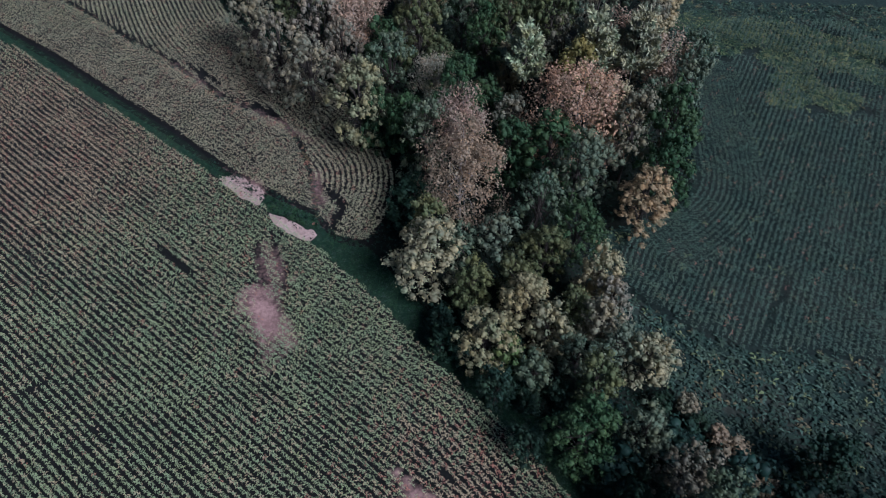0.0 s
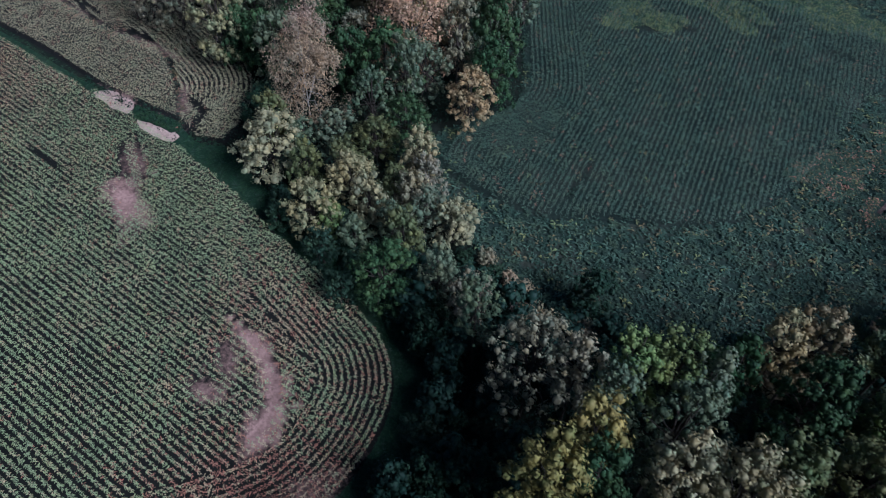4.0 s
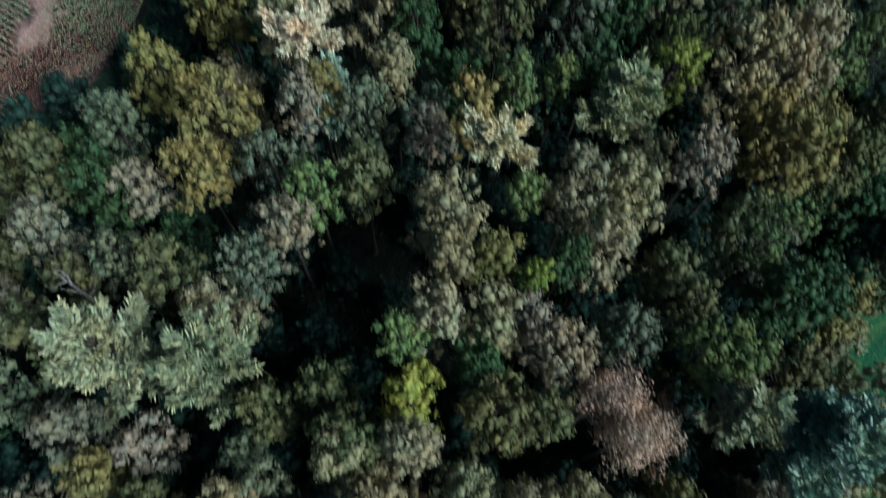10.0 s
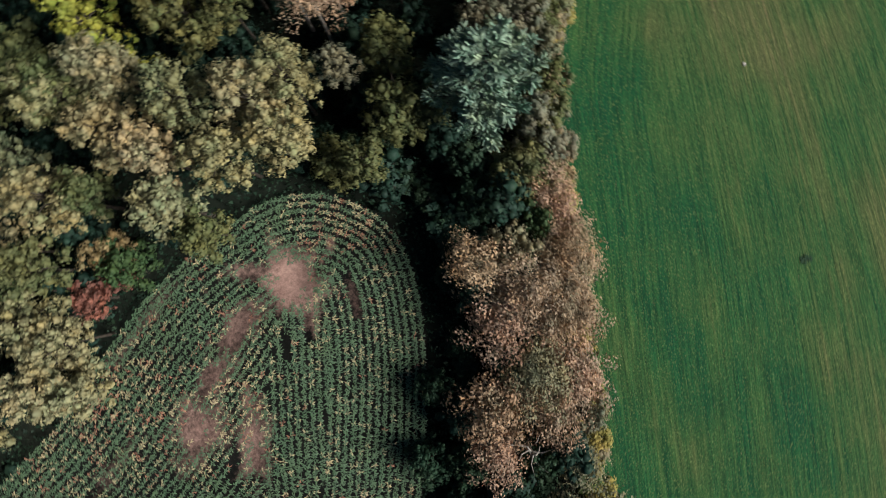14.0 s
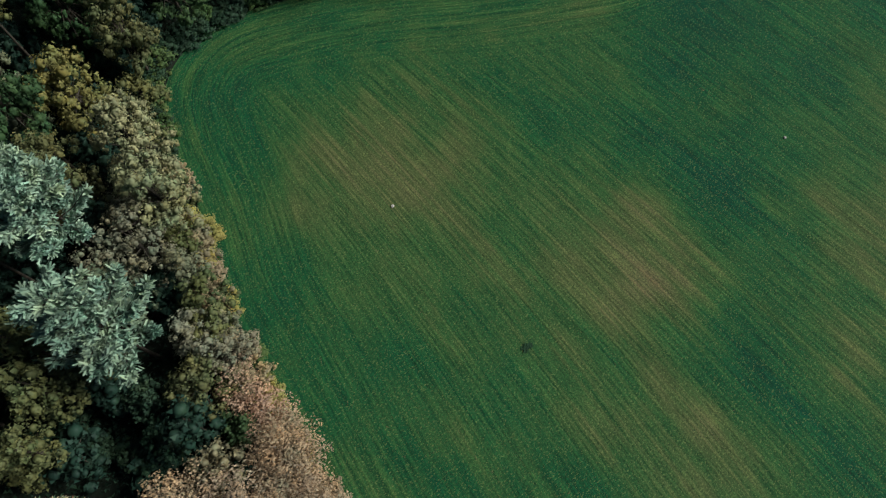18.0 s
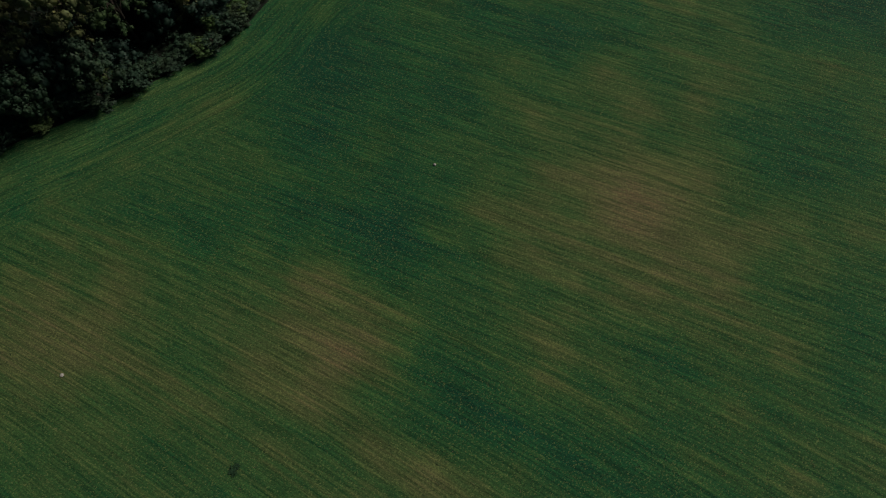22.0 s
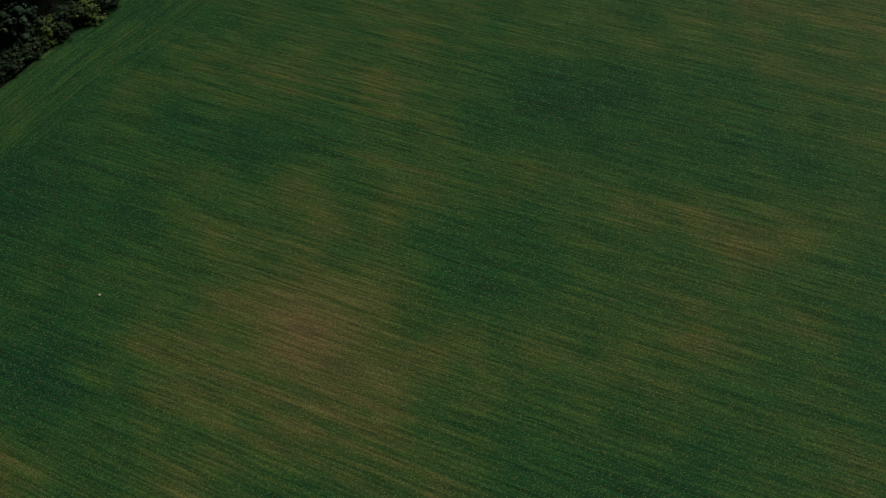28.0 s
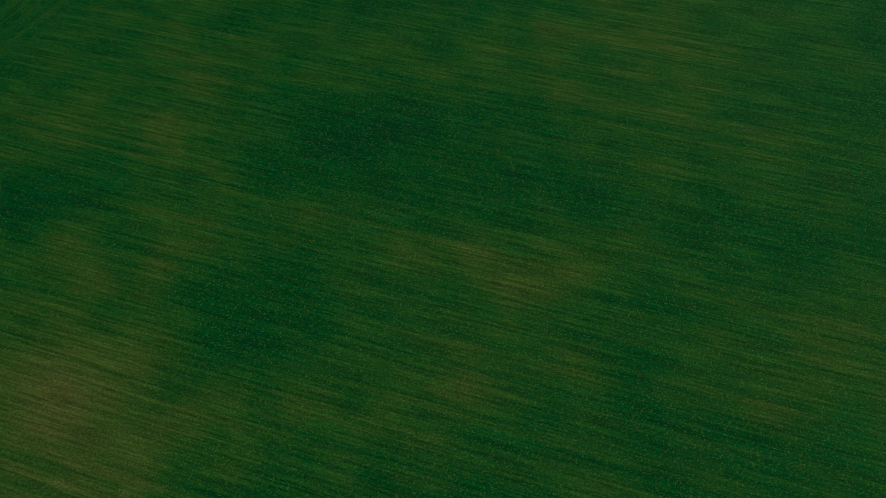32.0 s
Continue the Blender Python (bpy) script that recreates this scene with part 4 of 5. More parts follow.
plant('brown', 50.6, -32.1, 22.7, 2.4)
plant('grey', 58.0, -33.5, 21.7, 2.6)
plant('tan', 47.7, -31.3, 23.7, 2.5)
plant('tan', 43.7, -30.4, 23.7, 2.5)
plant('lime', 40.9, -32.0, 22.7, 2.0)
plant('yellow', 48.7, -26.9, 23.2, 2.0)
plant('acid', 51.3, -28.6, 22.2, 1.4)
plant('tan', 45.2, -26.5, 23.2, 2.2)
plant('tan', 57.2, -26.9, 23.2, 2.8)
plant('olive', 62.1, -29.1, 21.7, 2.5)
plant('olive', 63.1, -31.5, 21.7, 1.7)
plant('acid', 41.1, -35.9, 21.7, 2.6)
plant('olive', 34.6, -33.7, 16.7, 2.6)
plant('olive', 30.1, -35.0, 17.7, 2.7)
plant('olive', 36.4, -38.4, 20.7, 2.9)
plant('tan', 40.9, -39.6, 21.2, 1.9)
plant('olive', 47.6, -37.4, 21.7, 3.3)
plant('olive', 50.8, -38.5, 21.2, 1.9)
plant('green', 54.2, -27.3, 21.7, 1.9)
plant('green', 46.4, -33.6, 20.7, 2.0)
plant('pine', 18.9, -29.6, 21.4, 5.0)
plant('pine', 26.4, -31.3, 21.4, 4.3)
plant('grey', 18.4, -20.7, 16.7, 3.0)
plant('green', 16.9, -14.1, 19.2, 3.5)
plant('brown', 20.4, -15.2, 18.7, 2.3)
plant('olive', 11.8, -11.4, 17.7, 2.6)
plant('grey', 17.7, -8.4, 18.7, 2.9)
plant('brown', 11.5, -17.4, 16.7, 2.5)
plant('brown', 15.7, -35.1, 17.7, 2.5)
plant('brown', 21.2, -36.4, 17.7, 2.3)
plant('yellow', 17.0, -38.1, 16.7, 2.5)
plant('grey', 27.4, -37.6, 14, 2.1)
plant('olive', 13.5, -21.3, 14, 2.3)
plant('green', 21.8, -16.7, 12, 2.7)
plant('brown', 28.3, 15.5, 20.2, 4.6)
plant('brown', 31.4, 12.6, 20.2, 2.5)
plant('grey', 23.5, 21.9, 16.7, 2.8)
plant('lime', 36.2, 13.0, 21.2, 3.3)
plant('lime', 40.1, 12.4, 21.2, 3.1)
plant('grey', 39.0, 7.2, 21.7, 4.5)
plant('green', 45.0, 12.5, 19.7, 2.6)
plant('orange', 49.9, 14.9, 21.2, 2.8)
plant('orange', 53.4, 14.8, 21.2, 2.8)
plant('green', 50.5, 8.8, 22.2, 4.0)
plant('pine', 59.4, 12.9, 23.4, 3.7)
plant('lime', 56.3, 6.3, 22.7, 3.4)
plant('brown', 61.9, 8.0, 22.2, 4.1)
plant('pine', 70.2, 9.0, 23.4, 4.6)
plant('straw', 76.3, 23.1, 18.7, 2.1)
plant('lime', 80.6, 19.6, 19.2, 3.5)
plant('lime', 85.2, 19.5, 19.2, 4.2)
plant('grey', 96.7, 41.2, 18.7, 4.7)
plant('grey', 90.5, 32.3, 18.7, 5.4)
plant('grey', 115.8, 65.8, 16.7, 5.2)
plant('lime', 63.7, 3.0, 22.2, 2.3)
plant('tan', 41.2, 0.5, 24.2, 4.3)
plant('tan', 37.1, 2.3, 23.7, 2.9)
plant('yellow', 27.4, 2.9, 22.7, 3.6)
plant('yellow', 31.3, 6.0, 22.2, 2.6)
plant('tan', 33.6, -3.0, 23.2, 2.7)
plant('olive', 50.6, 1.0, 23.7, 3.9)
plant('olive', 53.4, -1.5, 23.7, 4.0)
plant('grey', 60.8, -1.3, 22.2, 3.7)
plant('tan', 71.8, 0.6, 22.7, 4.3)
plant('green', 65.9, -1.2, 21.7, 3.2)
plant('green', 83.2, 9.4, 19.7, 3.5)
plant('green', 59.8, 2.9, 21.7, 2.6)
plant('green', 68.1, 15.0, 19.7, 3.0)
plant('grey', 33.9, 9.7, 20.7, 2.7)
plant('green', 31.2, 2.9, 21.7, 2.7)
plant('olive', 45.5, 2.1, 22.7, 2.5)
plant('green', 45.3, -2.5, 21.7, 2.8)
plant('grey', 75.8, -1.7, 21.7, 3.0)
plant('green', 63.5, 14.9, 20.7, 2.7)
plant('grey', 42.2, 10.9, 20.7, 2.5)
plant('dark', 37.8, 28.9, 8, 2.9)
plant('green', 79.3, 12.0, 19.7, 3.5)
plant('olive', 54.4, 6.2, 21.7, 2.4)
plant('bluepine', 69.4, -43.3, 24, 4.2)

plant('pink', 68.1, -68.1, 9, 3.0)
plant('pink', 61.6, -68.8, 11, 3.4)
plant('pink', 58.8, -70.5, 11, 2.7)
plant('brown', 62.8, -64.7, 10, 2.6)
plant('pink', 63.5, -71.7, 10, 2.8)
plant('straw', 59.5, -75.8, 11, 3.2)
plant('pink', 62.3, -78.0, 9, 2.6)
plant('brushp', 85.4, -44.0, 5, 2.6)
plant('brushp', 79.8, -49.6, 5, 2.6)
plant('brushp', 77.1, -54.8, 5, 2.3)
plant('brown', 75.0, -56.6, 6, 2.0)
plant('brushp', 72.7, -58.6, 5, 2.5)
plant('brushp', 70.4, -60.7, 5, 2.3)
plant('brushy', 69.2, -63.0, 4, 2.1)
plant('brown', 68.8, -46.7, 13, 2.7)
plant('tan', 77.7, -45.7, 16, 3.2)
plant('orange', 30.4, -48.9, 9, 2.1)
plant('red', 29.6, -51.3, 6, 1.3)
plant('tan', 23.9, -52.3, 16.8, 3.0)
plant('tan', 25.6, -55.2, 15.8, 2.7)
plant('tan', 22.2, -57.5, 15.8, 3.3)
plant('tan', 24.2, -59.1, 13.8, 2.3)
plant('tan', 24.9, -46.1, 17.8, 2.8)
plant('olive', 27.1, -49.1, 16.8, 2.4)
plant('tan', 31.6, -44.9, 18.8, 3.0)
plant('tan', 27.2, -42.3, 18.8, 2.7)
plant('tan', 38.4, -43.1, 19.8, 3.1)
plant('tan', 40.4, -45.8, 18.8, 2.4)
plant('tan', 36.0, -39.1, 20.3, 2.9)
plant('tan', 40.6, -39.1, 20.8, 2.3)
plant('tan', 44.3, -43.0, 20.3, 2.7)
plant('tan', 44.8, -48.1, 18.8, 2.8)
plant('tan', 39.0, -49.3, 16.8, 2.5)
plant('tan', 48.9, -45.1, 19.8, 3.1)
plant('tan', 52.2, -45.0, 19.8, 2.8)
plant('tan', 49.5, -48.7, 18.3, 2.8)
plant('olive', 40.1, -52.1, 13.8, 2.2)
plant('brown', 56.1, -46.0, 16.8, 1.7)
plant('olive', 58.7, -50.2, 14.8, 2.6)
plant('olive', 54.6, -52.6, 12.8, 2.2)
plant('olive', 60.1, -45.8, 15.8, 2.6)
plant('bluepine', 65.7, -52.2, 21.3, 4.8)
plant('pine', 11.0, 82.7, 16.5, 3.2)
plant('pine', 20.2, 83.5, 18, 3.8)
plant('pine', 26.4, 84.5, 18, 3.6)
plant('yellow', 17.7, 80.2, 17.5, 3.3)
plant('grey', -7.6, 83.2, 16, 4.7)
plant('brown', -19.1, 82.8, 15, 4.7)
plant('straw', -1.0, 79.9, 14.5, 4.4)
plant('brown', -15.0, 87.2, 15, 3.9)
plant('grey', 35.5, 85.8, 14, 3.3)
plant('green', 5.6, 79.4, 11, 3.9)
plant('grey', 19.3, 67.1, 12, 4.2)
plant('bluepine', 36.7, -8.3, 19.5, 3.0)


def fill(outline, kinds, spacing, low, high, seed, far=None):
    """More of the wood's trees where an outline is still open."""
    d = random.Random(seed)
    poly = np.array(outline, float)
    (x0, y0), (x1, y1) = poly.min(0), poly.max(0)
    for _ in range(int((x1 - x0) * (y1 - y0) / spacing**2 * 4)):
        x, y = d.uniform(x0, x1), d.uniform(y0, y1)
        q = np.array([(x, y)])
        if not inside(q, poly)[0]:
            continue
        if math.hypot((x - 36) / 8, (y + 27) / 6) < 1:
            continue
        h = d.uniform(low, high)
        r = spacing * d.uniform(0.52, 0.72)
        if any(math.hypot(x - a, y - b) < 0.62 * (r + c) for a, b, c, _ in PLANTED):
            continue
        kind = d.choice(kinds)
        if x > 84 and y < -10:
            kind = d.choice(("green", "green", "olive")) if r > 3 else kind
        elif x > 84:
            kind = d.choice(("grey", "grey", "lime", "olive"))
        plant(kind, x, y, h, r, bool(far and far(x, y)))


MIXED = ["tan", "tan", "olive", "olive", "green", "grey", "yellow", "brown", "lime"]
fill([(-40, 118), (-34, 110), (-26, 101), (-17, 92), (-8, 82), (-3, 72), (-2, 62), (4, 52), (14, 60), (22, 66), (30, 70), (32, 86), (36, 104), (38, 116)], ["green", "olive", "grey", "brown", "brown", "pink", "tan"], 5.6, 12, 18, 1, lambda x, y: y > 74)
fill([(16, 33), (22, 22), (24, 12), (20, 2), (12, -6), (-2, -10), (-14, -12), (-12, -40), (-2, -66), (6, -61), (20, -56), (33, -48.5), (44, -46.5), (56, -48), (66, -52), (71, -48), (80, -34), (90, -25), (100, -26), (112, -34), (128, -49), (142, -58), (165, -68), (160, -58), (140, -46), (125, -36), (110, -22), (102, -5), (102, 20), (118, 40), (132, 62), (125, 63), (107, 42), (92, 27), (80, 21), (68, 17), (58, 15), (46, 14), (36, 15), (30, 20), (24, 27), (19, 32)], MIXED, 6.0, 15, 19, 2, lambda x, y: x > 92 or x < 0)
fill([(56, -104), (59.5, -90), (63, -76), (67, -64), (69, -54), (63, -54), (60, -58), (60, -66), (57, -76), (51, -88), (44, -98)], ["dark", "dark", "green"], 3.6, 5, 9, 3)
fill([(96, -24.5), (111, -32.5), (121, -41.5), (128, -48), (135, -53.5), (144, -56.5), (156, -61.5), (168, -66), (168, -60), (150, -52), (135, -46), (120, -34), (108, -24), (98, -20)], ["green", "green", "olive", "dark"], 4.0, 7, 12, 6)
fill([(98, 120), (140, 118), (145, 138), (96, 138)], ["green", "olive", "grey"], 7.0, 12, 16, 5, lambda x, y: True)
fill([(-4, 56), (8, 43), (16, 35), (26, 40), (21, 47), (16, 55), (4, 60)], ["brown", "grey", "olive", "tan"], 4.4, 7, 11, 4)

# low growth in the gaps of the wood, its tint darkened to read as shade
HIGH, PLANTED = PLANTED, []
d = np.random.default_rng(8)
spots = d.uniform((-12, -100), (165, 34), (6000, 2))
spots = spots[((spots[:, 0] < 100) & (spots[:, 1] > -64)) | (distance(spots, E_EDGE, False)[0] < 14)]
for f in (A_FIELD, C_LAND, D_FIELD, E_FIELD):
    spots = spots[~inside(spots, f)]
    spots = spots[distance(spots, f)[0] > 2.5]
high = np.array(HIGH)
spots = spots[(np.linalg.norm(spots[:, None] - high[None, :, :2], axis=2) > 0.6 * high[:, 2]).all(1)]
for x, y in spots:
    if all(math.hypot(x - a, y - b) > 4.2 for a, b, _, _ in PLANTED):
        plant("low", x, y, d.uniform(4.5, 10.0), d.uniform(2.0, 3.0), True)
PLANTED = HIGH

# the far parts of the wood: one joined mesh a kind
def coords(me):
    v, f = np.zeros(len(me.vertices) * 3, np.float32), np.zeros(len(me.loops), np.int32)
    me.vertices.foreach_get("co", v)
    me.loops.foreach_get("vertex_index", f)
    return v.reshape(-1, 3), f.reshape(len(me.polygons), -1)


for kind, places in FAR.items():
    vs, fs, ks, n = [], [], [], 0
    for tree in places:
        for me, m, slot in tree:
            v, f = coords(me)
            f = np.vstack([f[:, :3], f[:, [0, 2, 3]]]) if f.shape[1] == 4 else f
            m4 = np.array(m)
            vs.append(v @ m4[:3, :3].T + m4[:3, 3])
            fs.append(f + n)
            ks.append(np.full(len(f), slot))
            n += len(v)
    mats = [places[0][0][0].materials[0], places[0][2][0].materials[0]]
    ob = tagged(new("understory" if kind == "low" else "far_trees", mesh_of("far_trees", np.vstack(vs), np.vstack(fs), mats, np.concatenate(ks))), KINDS[kind][2] if kind == "low" else KINDS[kind][2].replace("tree", "trees") + " in the far wood", "trees", kind="stuff")
    ob.color = (*KINDS[kind][1], 1)


# ---- undergrowth and margins ----
def edge_brush(line, side, spread, spacing, kinds, low, high, seed):
    """Low brush along a field's edge."""
    d = random.Random(seed)
    r = np.random.default_rng(seed)
    q, h = along_line(line, spacing, r)
    for (x, y), a in zip(q, h):
        off = side * d.uniform(*spread)
        plant(d.choice(kinds), x - math.sin(a) * off, y + math.cos(a) * off, d.uniform(low, high), d.uniform(1.0, 1.8))


edge_brush(E_EDGE[(E_EDGE[:, 0] < 79) & (E_EDGE[:, 1] > -100)], 1, (-0.3, 2.4), 1.35, ["brushy", "brushy", "brushp", "bramble"], 1.4, 3.2, 11)
edge_brush(E_EDGE[(E_EDGE[:, 0] > 79) & (E_EDGE[:, 0] < 165)], 1, (-0.2, 2.2), 1.4, ["bramble", "dark", "dark"], 1.2, 3.2, 12)
edge_brush(A_EDGE[(A_EDGE[:, 0] > -5) & (A_EDGE[:, 1] < 45)], 1, (2.0, 7.5), 1.3, ["dark"], 1.6, 4.2, 13)
edge_brush(B_WOOD[B_WOOD[:, 1] > 62], 1, (2.0, 5.0), 2.2, ["dark"], 2.0, 4.0, 14)
edge_brush(D_EDGE[D_EDGE[:, 0] > 44], 1, (3.0, 6.5), 2.0, ["dark"], 2.0, 4.5, 15)
edge_brush(smooth([(24, 38), (35, 28), (47, 23), (60, 23), (70, 25), (80, 30)], 1.0), -1, (0.0, 4.0), 2.0, ["dark", "dark", "brushp"], 2.0, 4.0, 16)


def tufts(name, outline, count, mats, shares, size, label, seed, category="grass", leaves=4, wide=0.09, off=None, less=None):
    """Grass and weeds over a piece of ground."""
    r = np.random.default_rng(seed)
    poly = np.array(outline, float)
    p = r.uniform(poly.min(0), poly.max(0), (count, 2))
    p = p[inside(p, poly)]
    if less is not None:
        p = p[~inside(p, less) | (r.random(len(p)) < 0.15)]
    for line, gap in off or ():
        d, _, _ = distance(p, line, False)
        p = p[d > gap]
    n = len(p)
    s = size * r.uniform(0.6, 1.4, n)
    v, f = leaf_fans(p, r.uniform(0, 6.3, n), s, 0.35 * s, leaves, 0.25, r, wide)
    kind = np.searchsorted(np.cumsum(shares), r.random(n) * sum(shares))
    me = mesh_of(name, v, f, mats, np.repeat(np.clip(kind, 0, len(mats) - 1), leaves * 2))
    return tagged(new(name, me), label, category, kind="stuff")


track = smooth([(80.5, 45), (84, 48), (93, 56.2), (110, 71.7), (132, 92), (150, 112)], 1.0)
way = np.gradient(track, axis=0)
way /= np.linalg.norm(way, axis=1)[:, None]
out = np.stack([-way[:, 1], way[:, 0]], 1) * (0.3 + 0.15 * lumps(track, 0.3, 6.0))[:, None]
tufts("weeds", C_LAND[C_LAND[:, 1] < 120], 52000, [WEED, CORN_SHADE, PALE_WEED, BLADE_DRY], [7, 2, 0.3, 0.5], 0.6, "weeds and tall grass round the shaded corn", 21, "weeds", leaves=3, wide=0.16, less=C_EDGE, off=[(track, 0.9)])
strip_outline = np.vstack([smooth([(-92, 116), (-75, 104), (-51, 86.8), (-30, 70.8), (-24, 66)], 1.0), smooth([(-31.5, 69.6), (-38.5, 75), (-55, 87), (-73, 100), (-95, 116)], 1.0)])
tufts("grass", strip_outline, 26000, [BLADE, WEED], [4, 1], 0.28, "thick dark grass in the strip between two corn fields", 22)
margin = np.vstack([smooth([(-14.5, 60.6), (-9, 57.4), (-3, 50), (5, 42), (12, 34), (18.5, 25), (19.5, 17), (16, 8), (9, 0), (-2, -4)], 1.0), smooth([(-2, 1.2), (6.5, 4.8), (11.8, 10), (15, 17.5), (14.2, 24), (10, 30), (2, 39), (-9, 51), (-15.5, 57)], 1.0)])
tufts("grass", margin, 30000, [BLADE, WEED], [3, 1], 0.28, "dark grass between the corn and the trees", 23)
inner = np.vstack([E_EDGE[(E_EDGE[:, 0] < 178) & (E_EDGE[:, 1] > -110)], [(188, -84), (188, -192), (58, -140)]])
tufts("hay_tufts", inner, 20000, [BLADE, BLADE_DRY], [14, 1], 0.17, "tufts of regrowth in the mown hay field", 24, leaves=2)


def undergrowth(outline, count, seed):
    """Low leafy growth that covers the floor under the trees."""
    r = np.random.default_rng(seed)
    poly = np.array(outline, float)
    p = r.uniform(poly.min(0), poly.max(0), (count, 2))
    p = p[inside(p, poly)]
    for field in (A_FIELD, B_FIELD, C_LAND, D_FIELD, E_FIELD, np.array(margin)):
        p = p[~inside(p, field)]
    rise = 0.9 + 1.1 * lumps(p, 0.22, 4.0)
    d = r.normal(0, 1, (len(p), 3))
    d[:, 2] = np.abs(d[:, 2]) + 0.6
    d /= np.linalg.norm(d, axis=1)[:, None]
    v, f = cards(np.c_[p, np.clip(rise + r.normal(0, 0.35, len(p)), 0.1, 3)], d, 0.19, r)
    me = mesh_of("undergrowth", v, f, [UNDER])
    return tagged(new("undergrowth", me), "green undergrowth below the trees, leaf colour darkened for shade", "undergrowth", kind="stuff")


undergrowth([(-42, 122), (-30, 60), (-12, 40), (10, 4), (-16, -8), (-12, -80), (30, -56), (46, -84), (40, -102), (54, -108), (75, -60), (110, -40), (165, -75), (150, -46), (106, -8), (106, 30), (122, 64), (98, 56), (60, 44), (20, 40), (16, 60), (40, 70), (40, 122)], 400000, 31)

green_end = [(-23.4, 66.2), (-20, 64.3), (-16.5, 62.6), (-15.6, 60.6), (-18, 61.3), (-20.8, 62.9), (-22.8, 63.4)]
tufts("grass", green_end, 5000, [BLADE, WEED], [4, 1], 0.3, "thick grass between two bare patches of track", 26)
tufts("weeds", np.vstack([B_WATER + (0.35, 0.6), (B_WATER - (0.35, 0.6))[::-1]]), 30000, [WEED, BLADE_DRY, CORN_RED], [4, 2, 1], 0.4, "weeds along a washed-out furrow in the corn", 27, "weeds", leaves=3, wide=0.14)


# dry brush that leans over the hay field's edge
d_edge = random.Random(17)
q, a = along_line(E_EDGE[(E_EDGE[:, 0] < 86) & (E_EDGE[:, 1] > -84)], 3.0, np.random.default_rng(17))
for (x, y), h in zip(q, a):
    off = d_edge.uniform(0.6, 2.2)
    plant(d_edge.choice(["brown", "olive", "tan"] if y > -58 else ["pink", "brown", "pink"]), x - math.sin(h) * off, y + math.cos(h) * off, d_edge.uniform(6.0, 9.0), d_edge.uniform(1.6, 2.5))

# pale grass in the thin parts of the shaded field, brown weeds by the track
def patch(x, y, rx, ry, turn):
    w = np.linspace(0, 2 * math.pi, 40, endpoint=False)
    c, s = math.cos(radians(turn)), math.sin(radians(turn))
    k = 1 + 0.3 * np.sin(3 * w + x) + 0.2 * np.sin(5 * w + y)
    u, v = rx * k * np.cos(w), ry * k * np.sin(w)
    return np.stack([x + u * c - v * s, y + u * s + v * c], 1)


for n, (x, y, rx, ry, turn) in enumerate(((58, 93, 7, 5, -30), (63, 106, 15, 7, -15), (46, 108, 7, 7, 0), (84, 102, 14, 7, -35), (74, 95, 9, 4, -40), (96, 92, 9, 5, -40))):
    tufts("tall_grass", patch(x, y, rx, ry, turn), 6500 if rx > 10 else 3200, [PALE_WEED, BLADE, WEED], [3, 2, 2], 0.55, "pale seeding grass in a thin part of the corn", 40 + n, leaves=3, wide=0.12)
for n, (x, y, rx, ry, turn) in enumerate(((77, 53, 6, 4, 45), (83, 44, 5, 4, 30), (88, 58, 9, 3, 45))):
    tufts("weeds", patch(x, y, rx, ry, turn), 3000, [WEED, BLADE_DRY, CORN_RED], [5, 2, 1], 0.5, "brown and green weeds beside the farm track", 50 + n, "weeds", leaves=3, wide=0.14, off=[(track, 0.8)])
sheet("farm_track", np.vstack([track + out, (track - out)[::-1]]), 0.05, earth_material("track_soil", (0.02, 0.018, 0.016), (0.06, 0.042, 0.036), (0.2, 0.13, 0.11), 0.3, 2.0), "worn farm track of reddish soil along the field", "track")


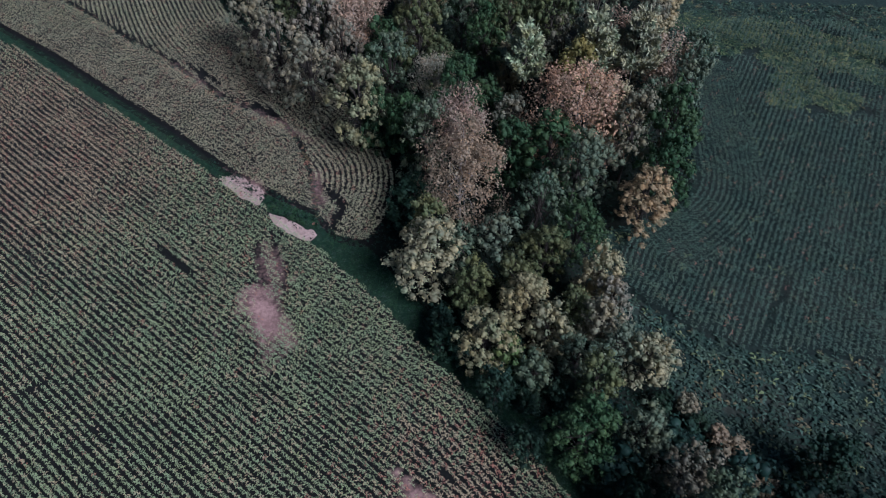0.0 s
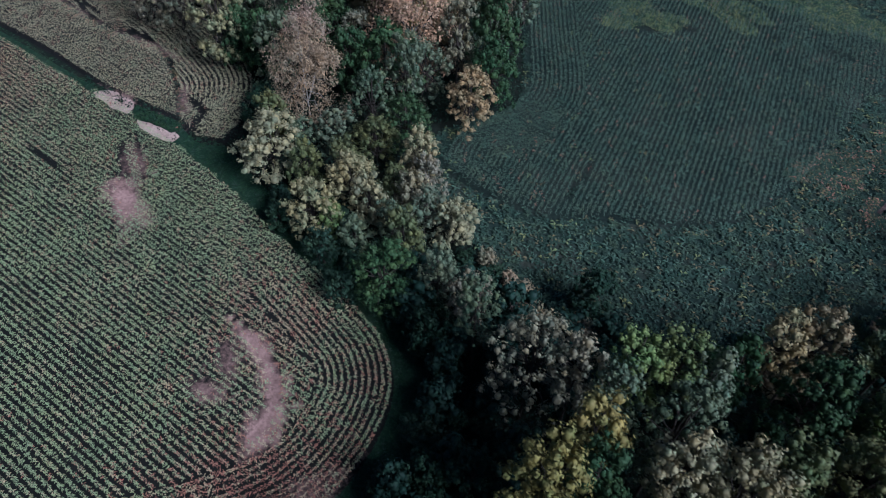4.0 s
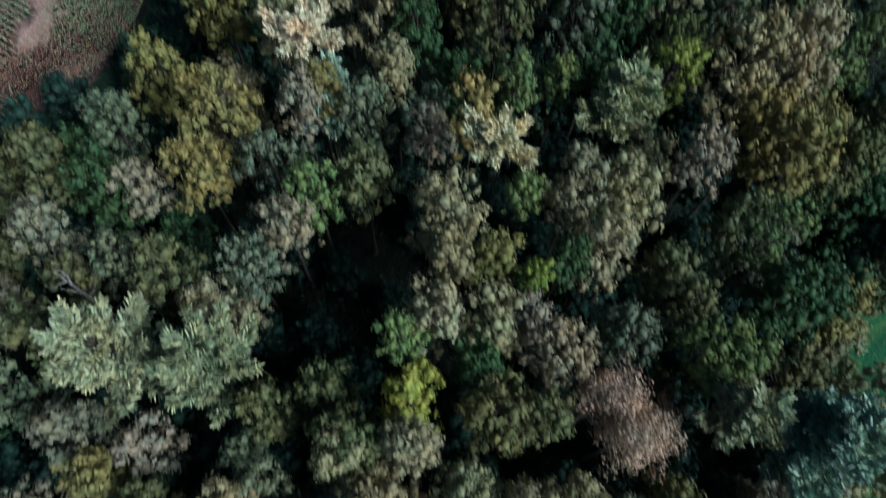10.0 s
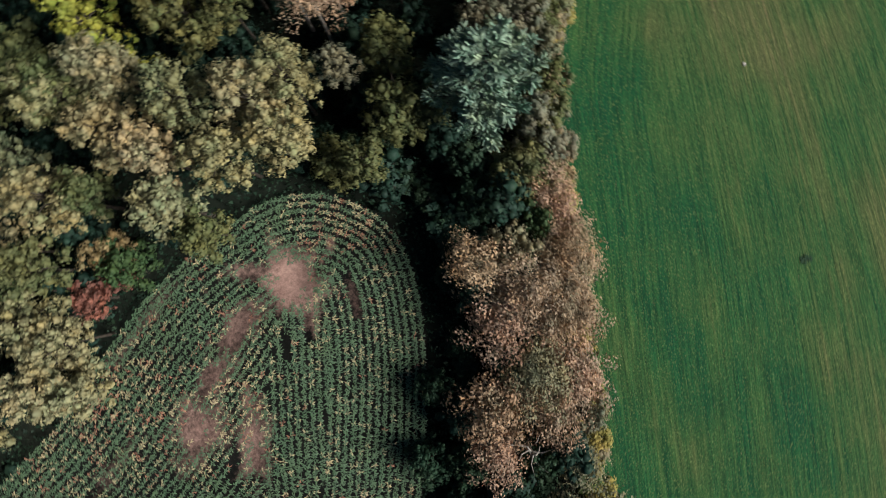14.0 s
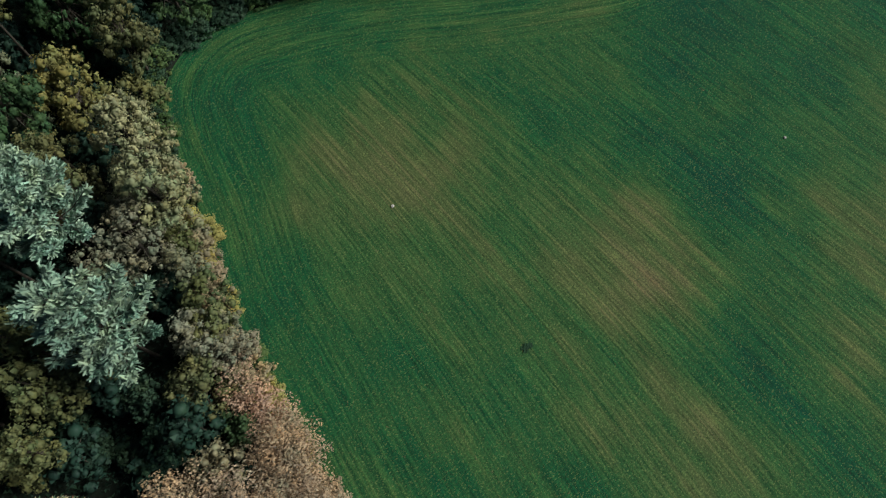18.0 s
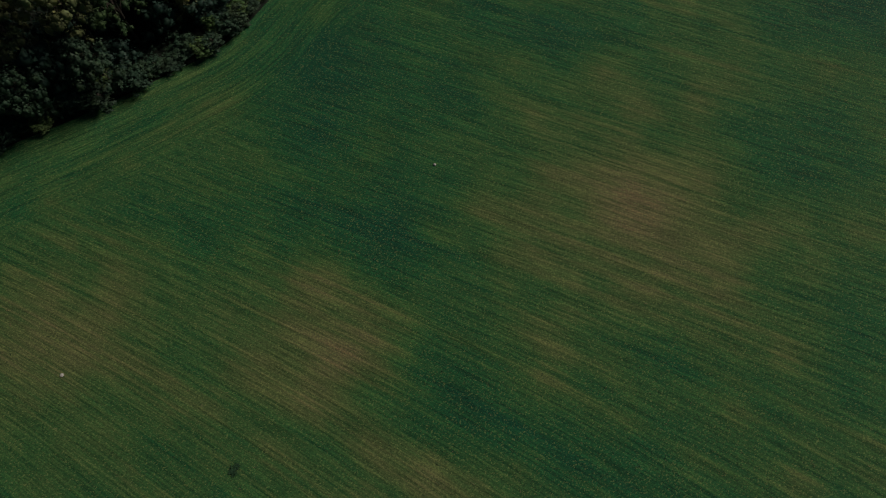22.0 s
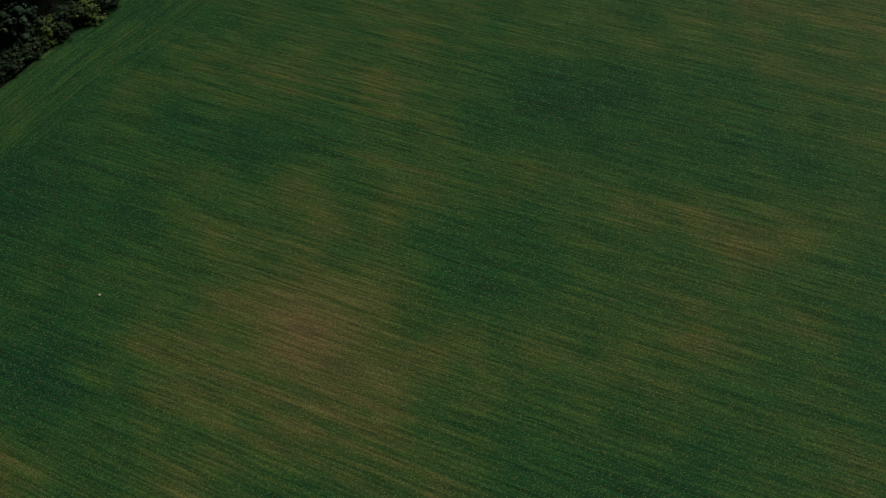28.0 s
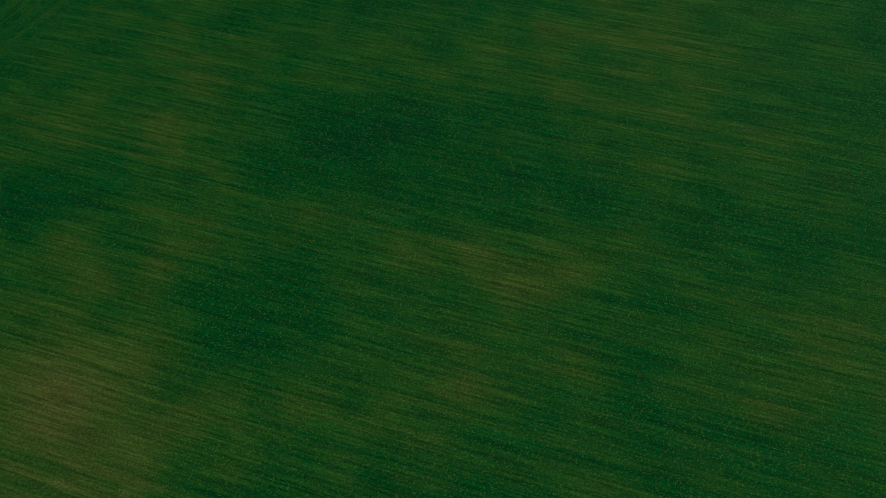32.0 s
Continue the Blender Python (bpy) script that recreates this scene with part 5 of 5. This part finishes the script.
def snag(x, y, h, lean, seed):
    """A dead tree: a pale bare trunk with broken limbs."""
    r = np.random.default_rng(seed)
    ob = tagged(new("dead_tree"), "dead bare tree with bleached pale limbs", "dead tree")
    ob.matrix_basis = pose(x, y, 0)
    top = np.array([lean[0], lean[1], h])
    tv, tf = sweep([(0, 0, -0.2), top * 0.5 + (0.15, 0, 0), top], [0.22, 0.15, 0.03], 8)
    part("trunk", mesh_of("trunk", tv, tf, [PALE_BARK]), ob)
    for k in range(9):
        s = 0.45 + 0.06 * k
        a, l = 2.4 * k + r.normal(0, 0.3), (1.15 - s) * 4.5 * r.uniform(0.7, 1.2)
        p0 = top * s
        p1 = p0 + (math.cos(a) * l * 0.5, math.sin(a) * l * 0.5, l * 0.25)
        p2 = p0 + (math.cos(a + 0.3) * l, math.sin(a + 0.3) * l, l * 0.7)
        bv, bf = sweep([p0, p1, p2], [0.08, 0.05, 0.015], 5)
        part("limb", mesh_of("limb", bv, bf, [PALE_BARK]), ob)


snag(55.6, -81.2, 10.5, (0.6, 0.4), 3)
snag(15.1, -23.5, 16.0, (-0.5, 0.6), 4)


def stone(x, y, size, seed):
    """A pale field stone."""
    bm = bmesh.new()
    bmesh.ops.create_icosphere(bm, subdivisions=2, radius=size)
    for v in bm.verts:
        v.co *= 1 + 0.25 * noise.noise(v.co * 3 + Vector((seed, 0, 0)))
        v.co.z *= 0.55
    me = bpy.data.meshes.new("field_stone")
    bm.to_mesh(me)
    bm.free()
    me.materials.append(STONE)
    ob = tagged(new("field_stone", me), "pale weathered stone lying in the mown hay", "stone")
    ob.matrix_basis = pose(x, y, 0.04 + size * 0.3)


STONE = earth_material("pale_stone", (0.3, 0.28, 0.26), (0.4, 0.37, 0.34), (0.5, 0.47, 0.43), 2.0, 9.0)
stone(91.5, -59.3, 0.2, 1)
stone(123.6, -87.2, 0.16, 2)
tufts("grass_tuft", patch(88.1, -78.8, 0.25, 0.45, 70), 80, [BLADE], [1], 0.3, "lush dark tuft of uncut grass", 60, leaves=4)

# ---- bring the plan to metres ----
for ob in list(scene.objects):
    if ob.parent is None and ob.type in {"MESH", "EMPTY"}:
        ob.matrix_basis = Matrix.Scale(U, 4) @ ob.matrix_basis
